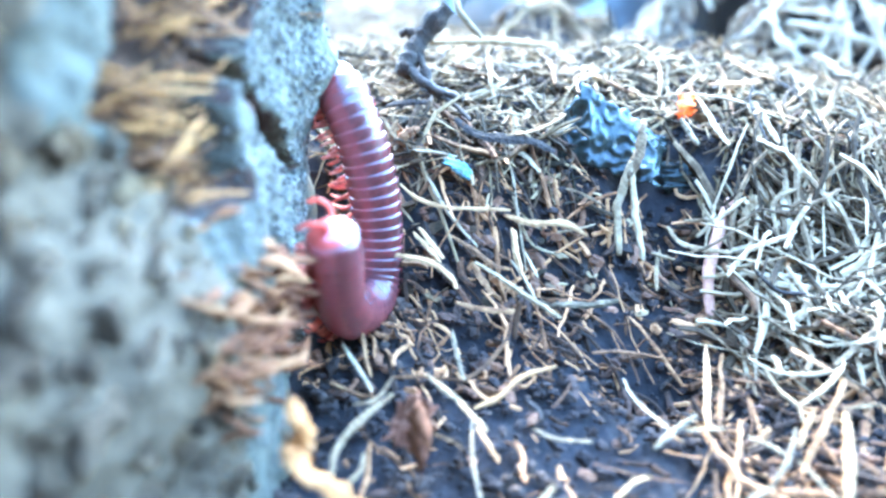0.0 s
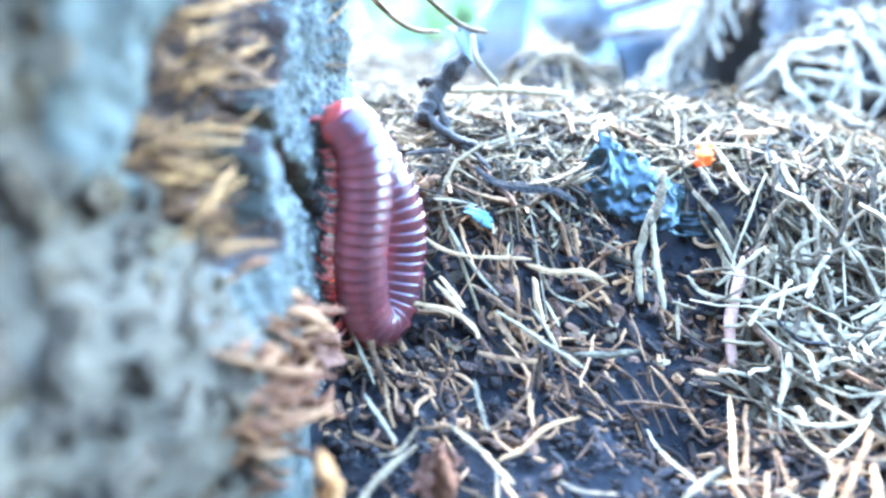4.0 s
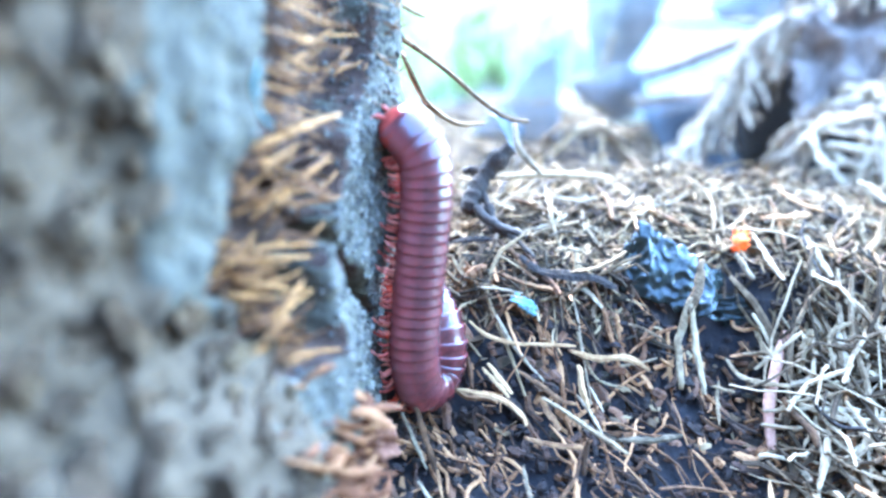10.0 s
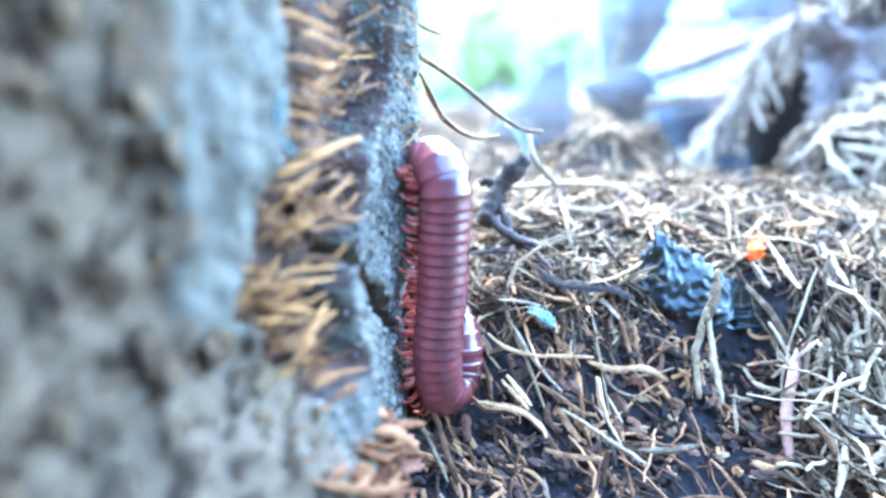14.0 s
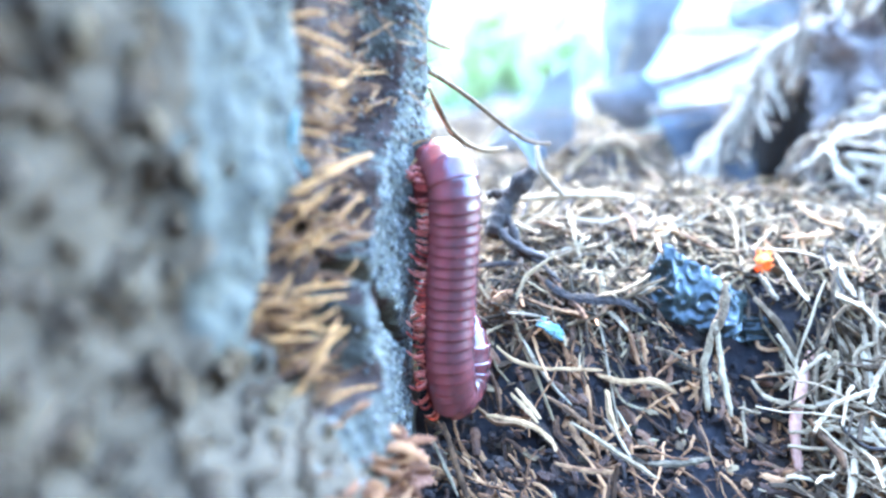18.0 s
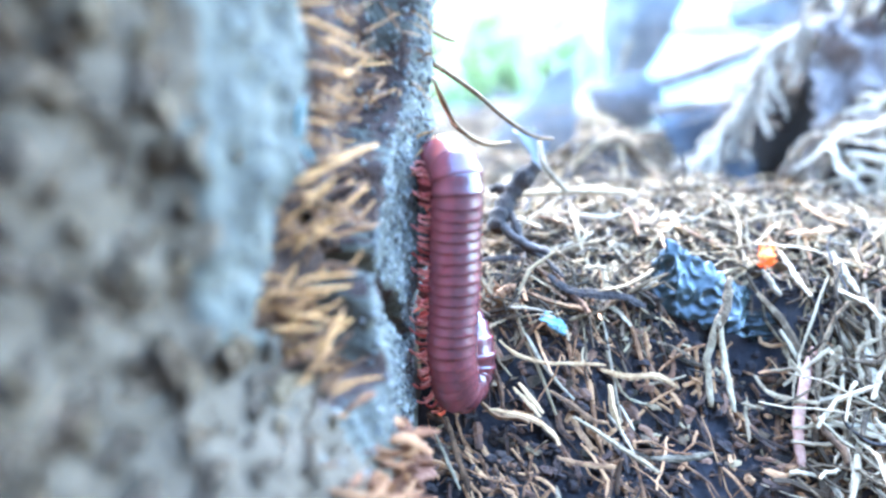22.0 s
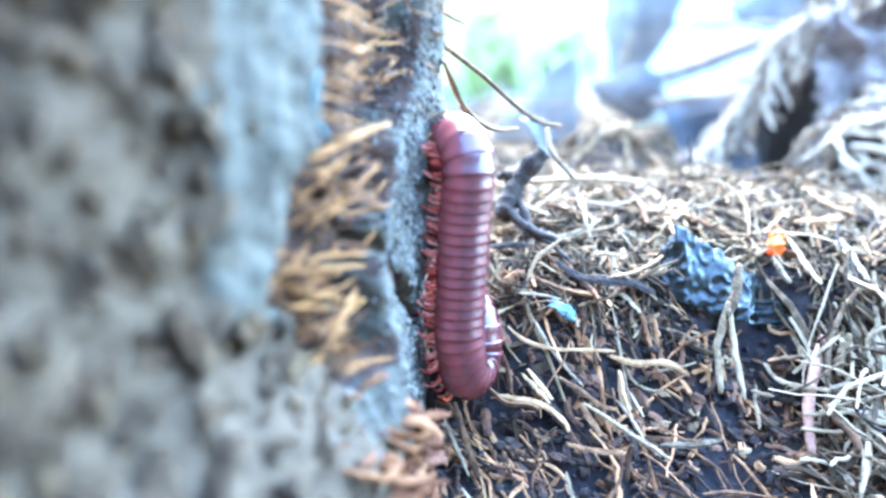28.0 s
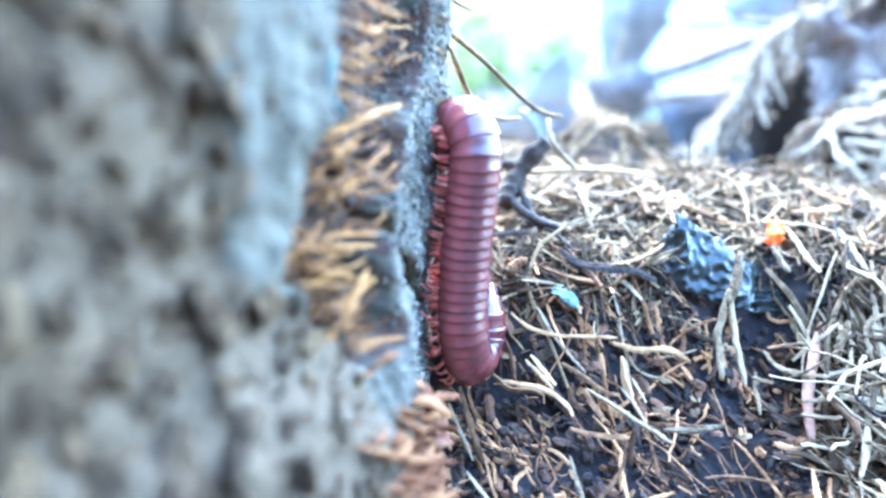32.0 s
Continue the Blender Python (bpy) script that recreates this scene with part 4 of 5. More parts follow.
HUSK_ORANGE = material("orange_husk", [(0.187, 0.07, 0.018), (0.331, 0.145, 0.041), (0.446, 0.232, 0.083)], 300, 0.6, 0.5, through_light=0.25)
for label, mat, seed, corners in (
        ("torn reddish-brown leaf scrap in the hollow", RED_HUSK, 6, [(-0.0065, 0.0985, -0.0195), (-0.0012, 0.1005, -0.0175), (-0.0010, 0.0965, -0.0215), (-0.0055, 0.0945, -0.0235)]),
        ("torn tan leaf scrap in the hollow", TAN, 9, [(-0.0042, 0.0985, -0.0180), (-0.0035, 0.0925, -0.0235), (-0.0015, 0.0925, -0.0240), (-0.0012, 0.0980, -0.0190)]),
        ("curled orange-brown husk scrap at the wall foot", HUSK_ORANGE, 8, [(-0.0170, 0.0800, -0.0115), (-0.0125, 0.0775, -0.0160), (-0.0060, 0.0790, -0.0205), (-0.0130, 0.0840, -0.0165)]),
        ("small orange-brown husk scrap under the wall", HUSK_ORANGE, 14, [(-0.0158, 0.0820, -0.0085), (-0.0140, 0.0800, -0.0130), (-0.0120, 0.0815, -0.0140), (-0.0135, 0.0835, -0.0090)])):
    tagged(new("leaf_scrap", sheet_mesh("leaf_scrap", corners, mat, 18, 14, 0.0018, 330, 0.0012, 0.0002, seed, 0.3, True)), label, "leaf", group="leaf scraps in the hollow")



STICK_KINDS = {"cream": (BLEACHED, "sun-bleached cream straw lying in the litter"), "tan": (STRAW_ONE, "tan-brown woody straw lying in the litter"),
               "grey": (STRAW_GREY, "grey weathered straw lying in the litter"), "dark": (BARK, "dark rotten rootlet among the straw")}
stick_count = 0


def stick(kind, radius, *points):
    """A single straw through points in millimetres."""
    global stick_count
    stick_count += 1
    mat, label = STICK_KINDS[kind]
    ends = [tuple(c / 1000 for c in p) for p in points]
    ob = new("straw", tube_mesh("straw", ends, radius * (0.00088 if points[0][1] > 115 else 0.00072), mat, smooth=False, sides=6, count=12, taper=0.5, flat=0.45 + 0.08 * (stick_count * 7 % 6), rough=0.2, seed=100 + stick_count, wander=0.11))
    return tagged(ob, label, "straw", group="single straws on the bed")


stick("cream", 0.55, (4.2, 120.5, -10.5), (10.4, 116.9, -13.5), (15.0, 114.0, -15.5))
stick("tan", 0.48, (1.0, 122.9, -7.8), (4.1, 122.1, -9.5), (6.7, 121.2, -11.3), (8.9, 121.1, -11.8))
stick("tan", 0.40, (-5.8, 127.8, -2.2), (-3.5, 126.9, -3.8), (0.4, 126.1, -4.8), (4.3, 125.8, -4.9), (9.1, 125.7, -5.2))
stick("tan", 0.56, (-8.4, 123.1, -9.5), (-6.1, 121.6, -10.9), (-3.4, 120.8, -10.9), (-1.9, 120.0, -11.1))
stick("tan", 0.47, (-1.8, 121.0, -10.5), (0.4, 119.2, -11.8), (1.8, 117.5, -13.1))
stick("tan", 0.47, (1.5, 116.3, -14.3), (4.3, 115.6, -14.8), (9.4, 114.7, -15.0))
stick("tan", 0.48, (-3.2, 124.1, -7.0), (-1.3, 122.4, -8.8), (0.1, 121.0, -10.2))
stick("tan", 0.40, (-4.0, 123.9, -7.7), (-2.1, 122.3, -9.1), (-0.3, 120.6, -10.6))
stick("tan", 0.65, (8.3, 125.8, -6.0), (11.5, 125.9, -7.0), (16.3, 126.2, -7.2), (19.4, 125.5, -8.8))
stick("tan", 0.48, (9.4, 123.3, -7.2), (9.6, 122.5, -9.8), (10.3, 121.6, -12.0))
stick("grey", 0.32, (9.0, 122.5, -11.1), (10.8, 119.7, -12.7), (11.9, 116.8, -14.1))
stick("grey", 0.24, (10.9, 123.4, -10.3), (12.5, 120.5, -12.7))
stick("cream", 0.33, (16.7, 129.3, -3.4), (19.1, 129.2, -4.2), (22.2, 128.5, -5.9))
stick("tan", 0.49, (-1.6, 132.1, 3.4), (1.6, 131.5, 2.2), (4.8, 131.2, 1.5), (6.4, 131.0, 1.1), (7.9, 130.2, -0.3))
stick("grey", 0.33, (-4.5, 130.9, 1.7), (-0.9, 130.8, 1.4), (1.9, 130.4, 0.8))
stick("tan", 0.82, (-6.1, 131.4, 2.4), (-4.9, 132.1, 3.4), (-3.2, 132.7, 4.2))
stick("cream", 0.34, (8.6, 133.3, 3.0), (12.4, 134.2, 3.4), (15.8, 135.4, 4.5), (17.2, 136.8, 5.1))
stick("dark", 0.91, (1.8, 134.7, 5.0), (5.0, 133.6, 3.1), (9.8, 133.2, 2.6), (13.0, 132.8, 2.2), (15.4, 132.0, 1.0))
stick("dark", 0.68, (-8.0, 140.1, 5.5), (-4.6, 139.8, 6.1), (-2.1, 139.1, 6.2))
stick("tan", 0.50, (-1.3, 138.5, 6.3), (1.0, 135.9, 5.0), (3.0, 134.1, 4.3))
stick("cream", 0.43, (7.1, 138.3, 4.5), (9.2, 138.8, 4.7), (11.3, 138.8, 4.4))
stick("grey", 0.56, (14.1, 116.2, -14.6), (18.8, 117.3, -15.1), (22.9, 118.5, -15.1))
stick("tan", 0.61, (9.0, 111.6, -17.3), (9.2, 112.9, -14.7), (9.5, 113.4, -12.9))
stick("tan", 0.55, (4.0, 121.0, -10.7), (5.0, 119.0, -12.3), (6.3, 117.0, -13.7))
stick("cream", 0.52, (31.6, 131.2, -9.5), (32.6, 128.9, -10.6), (34.9, 126.9, -11.0), (38.8, 124.4, -10.7))
stick("cream", 0.43, (28.4, 126.2, -11.7), (31.9, 126.9, -12.8))
stick("cream", 0.33, (28.8, 124.4, -12.8), (28.3, 120.6, -14.7))
stick("cream", 0.34, (35.7, 130.5, -6.1), (36.8, 128.9, -7.6), (37.4, 127.6, -8.5))
stick("cream", 0.69, (41.0, 127.6, -10.1), (41.4, 128.6, -7.1), (42.6, 129.3, -4.3))
stick("cream", 0.53, (44.9, 129.4, -6.6), (48.1, 129.5, -6.9), (51.3, 129.7, -6.8))
stick("cream", 0.44, (45.6, 126.2, -9.5), (45.5, 129.3, -6.6), (46.5, 131.1, -5.2), (49.6, 132.0, -4.1))
stick("grey", 0.80, (47.4, 128.0, -9.5), (47.5, 130.1, -6.9), (47.2, 131.7, -5.4))
stick("cream", 0.34, (38.1, 121.9, -12.0), (42.2, 122.7, -11.6), (46.4, 123.8, -11.1))
stick("cream", 0.42, (34.6, 122.7, -13.7), (38.3, 122.2, -13.0), (40.5, 121.9, -12.9))
stick("tan", 0.67, (37.3, 122.9, -11.7), (38.9, 120.4, -13.4), (40.2, 118.3, -14.8), (40.5, 116.7, -16.0))
stick("grey", 0.69, (42.1, 122.1, -13.0), (45.4, 122.5, -13.5), (49.5, 122.9, -14.0))
stick("dark", 0.51, (41.2, 122.1, -11.3), (41.8, 121.2, -12.6), (44.4, 119.5, -14.2), (47.5, 118.8, -14.3))
stick("cream", 0.33, (41.6, 116.4, -16.3), (43.6, 114.8, -17.4), (45.7, 113.3, -18.0))
stick("grey", 0.50, (37.5, 116.2, -17.8), (38.8, 113.2, -19.0))
stick("grey", 0.52, (43.4, 125.3, -10.8), (41.6, 125.7, -10.5), (38.5, 125.7, -11.4))
stick("cream", 0.38, (25.4, 160.7, 9.5), (30.1, 157.0, 10.9), (32.4, 152.8, 9.6), (32.6, 148.8, 8.0), (31.6, 143.7, 5.9))
stick("cream", 0.36, (33.4, 148.1, 10.0), (33.0, 145.5, 8.0), (32.8, 142.2, 5.9))
stick("cream", 0.38, (34.2, 150.6, 7.9), (37.9, 151.6, 8.7), (42.6, 152.3, 9.1))
stick("cream", 0.37, (33.8, 143.6, 6.3), (36.4, 147.1, 7.0), (38.8, 149.8, 8.0))
stick("grey", 0.36, (34.3, 144.1, 6.4), (40.0, 143.2, 6.2), (43.9, 141.9, 5.4))
stick("grey", 0.63, (37.7, 143.8, 5.3), (38.9, 138.7, 3.0), (40.0, 135.1, 1.2))
stick("grey", 0.62, (34.1, 139.5, 3.7), (36.0, 136.5, 0.7))
stick("dark", 0.36, (45.8, 145.6, 7.3), (44.5, 142.6, 5.6), (45.1, 138.4, 3.0), (45.5, 135.6, 1.4))
stick("grey", 0.73, (45.3, 143.5, 5.3), (46.7, 139.3, 2.6), (47.6, 136.8, 0.9))
stick("tan", 0.67, (39.6, 147.7, 6.8), (44.3, 148.8, 6.8), (48.7, 151.3, 6.5))
stick("tan", 0.35, (19.1, 138.5, 7.8), (19.4, 142.0, 8.0), (19.4, 145.5, 8.4))
stick("dark", 0.25, (26.5, 165.8, 16.8), (27.5, 166.8, 12.8), (27.3, 166.6, 9.1))
stick("cream", 0.67, (7.2, 209.8, 2.3), (6.3, 164.2, 9.8))
stick("dark", 0.80, (-4.2, 153.3, 10.1), (-3.5, 146.6, 8.3), (-2.5, 140.0, 7.6))
stick("dark", 0.68, (-3.7, 141.7, 6.6), (-0.4, 140.3, 7.0), (2.0, 137.4, 5.8), (3.8, 135.1, 4.6))
stick("grey", 0.46, (7.7, 153.8, 8.8), (11.3, 153.4, 8.4), (14.9, 153.5, 8.7))
stick("tan", 0.56, (15.7, 159.2, 9.1), (16.7, 153.0, 8.4), (16.8, 147.6, 6.7))
stick("grey", 0.55, (7.5, 161.6, 9.0), (7.0, 151.7, 8.5), (8.5, 144.1, 8.0))
stick("tan", 0.50, (46.5, 165.0, 8.0), (48.1, 157.6, 7.0), (51.0, 152.8, 6.5))
# beside the animal, at the foot of the wall
stick("tan", 0.52, (-13.1, 116.5, -8.2), (-12.3, 116.0, -11.1), (-11.4, 115.2, -14.4), (-10.2, 114.2, -18.3))
stick("grey", 0.36, (-14.7, 116.0, -10.5), (-13.2, 115.0, -13.9), (-11.4, 114.0, -17.8))
stick("tan", 0.55, (-7.4, 120.5, -9.3), (-5.0, 119.5, -9.4), (-1.6, 118.0, -9.5), (0.9, 116.5, -10.7), (1.7, 115.0, -11.9))
stick("tan", 0.45, (8.9, 121.5, -6.2), (9.4, 120.0, -8.8), (10.2, 118.5, -11.4))

# loose on the crest
def build_loose():
    rng = np.random.default_rng(77)
    p, r = straw_paths(rng, 190, (-0.006, 0.075), (0.126, 0.188), (0.0010, 0.0022), (0.006, 0.014), (0.00022, 0.00050), 0.13, 0.9)
    for k in range(len(p)):
        kind = ("cream", "tan", "grey", "cream", "tan", "grey", "cream", "tan", "dark")[k % 9]
        if 0.0155 < p[k, :, 0].mean() < 0.045 and 0.130 < p[k, :, 1].mean() < 0.143:
            continue
        stick(kind, 1000 * r[k], *[tuple(1000 * c) for c in p[k][::2]])


build_loose()
# lying in the hollow
stick("cream", 0.64, (-11.8, 89.9, -22.4), (-11.5, 93.6, -21.4), (-9.6, 97.1, -20.4), (-5.8, 101.4, -19.2))
stick("cream", 0.59, (-2.0, 103.9, -17.9), (1.3, 100.7, -19.2), (3.1, 97.7, -19.6), (4.8, 94.8, -20.0))
stick("cream", 0.26, (-1.0, 97.6, -22.2), (1.2, 95.9, -22.2), (2.3, 94.2, -22.2))
stick("tan", 0.48, (3.6, 100.5, -20.6), (6.6, 102.1, -20.0), (8.8, 104.5, -19.1), (10.9, 106.2, -18.9), (13.8, 107.5, -18.8))
stick("tan", 0.42, (8.7, 114.3, -15.1), (7.8, 111.0, -17.1), (5.5, 107.7, -18.5), (2.4, 104.5, -19.4))
stick("grey", 0.48, (-12.4, 109.7, -17.0), (-10.1, 105.3, -18.0), (-8.2, 101.2, -18.7))
stick("tan", 0.34, (-10.0, 110.7, -15.9), (-9.4, 107.1, -17.4), (-8.5, 103.7, -18.2))
stick("tan", 0.40, (-13.3, 103.6, -18.9), (-9.9, 102.0, -19.7), (-7.9, 101.5, -19.6))
stick("cream", 0.33, (-10.3, 98.9, -19.0), (-7.8, 100.6, -19.5), (-5.9, 103.9, -18.3))
stick("tan", 0.34, (-5.9, 104.2, -18.5), (-2.7, 104.3, -18.5), (2.0, 103.9, -18.7))
stick("cream", 0.37, (-8.6, 92.9, -21.6), (-8.7, 90.4, -21.9), (-9.9, 88.1, -22.1))
stick("grey", 0.42, (1.1, 112.4, -16.2), (2.1, 107.1, -18.9), (2.7, 104.4, -19.0))
stick("grey", 0.32, (3.3, 100.2, -21.8), (3.4, 94.5, -23.5), (4.1, 88.9, -25.5))
stick("cream", 0.43, (9.7, 85.5, -23.2), (11.7, 88.0, -22.4))
stick("tan", 0.37, (18.7, 111.1, -18.9), (23.2, 113.6, -20.2), (28.6, 114.5, -21.5))
stick("tan", 0.58, (33.6, 113.8, -19.3), (32.3, 107.3, -20.6), (30.4, 98.7, -22.1))
stick("tan", 0.48, (32.7, 103.8, -20.2), (31.3, 97.4, -21.3))
stick("grey", 0.54, (23.7, 95.6, -22.7), (26.3, 97.8, -21.9), (29.3, 99.9, -21.1))
stick("cream", 0.27, (27.3, 96.8, -21.2), (32.0, 97.6, -21.4))
stick("cream", 0.37, (37.3, 108.5, -18.1), (40.6, 107.4, -19.5), (44.8, 107.3, -19.8), (49.0, 107.7, -19.3))
stick("cream", 0.43, (38.8, 106.4, -18.6), (40.1, 103.5, -20.1), (41.5, 101.3, -20.7), (41.4, 99.0, -21.5))
stick("cream", 0.51, (41.5, 101.3, -20.7), (44.6, 103.1, -19.8), (47.3, 105.4, -18.8), (48.9, 107.7, -18.5))
stick("tan", 0.64, (44.0, 102.6, -21.8), (42.0, 99.8, -23.2), (40.5, 97.1, -23.8))
stick("grey", 0.48, (40.7, 99.2, -22.4), (38.3, 93.9, -23.1), (35.4, 89.6, -23.1))
stick("grey", 0.39, (35.9, 90.6, -24.2), (32.0, 87.8, -24.1))
stick("cream", 0.34, (34.6, 97.3, -22.3), (37.3, 95.7, -22.8), (38.5, 94.4, -23.1))
stick("tan", 0.42, (36.2, 103.4, -20.8), (36.4, 100.3, -22.0), (36.4, 98.0, -22.4))
stick("tan", 1.04, (46.5, 99.7, -20.9), (45.0, 94.3, -22.7), (43.0, 88.4, -25.1))
stick("cream", 0.27, (39.8, 95.0, -23.9), (41.4, 92.1, -24.9), (42.6, 90.0, -25.6))
stick("cream", 0.36, (46.5, 100.6, -20.6), (50.8, 101.0, -20.3))
stick("tan", 0.39, (6.2, 93.9, -23.5), (5.1, 96.4, -22.5), (3.9, 98.7, -22.1))
stick("grey", 0.33, (10.3, 98.0, -21.7), (12.8, 97.7, -22.9), (17.1, 98.0, -23.5))
stick("tan", 0.38, (17.8, 88.1, -24.9), (20.7, 90.9, -24.0), (22.8, 92.3, -24.3))
stick("grey", 0.35, (22.7, 110.1, -22.1), (23.0, 104.1, -21.5), (25.7, 98.0, -21.7))


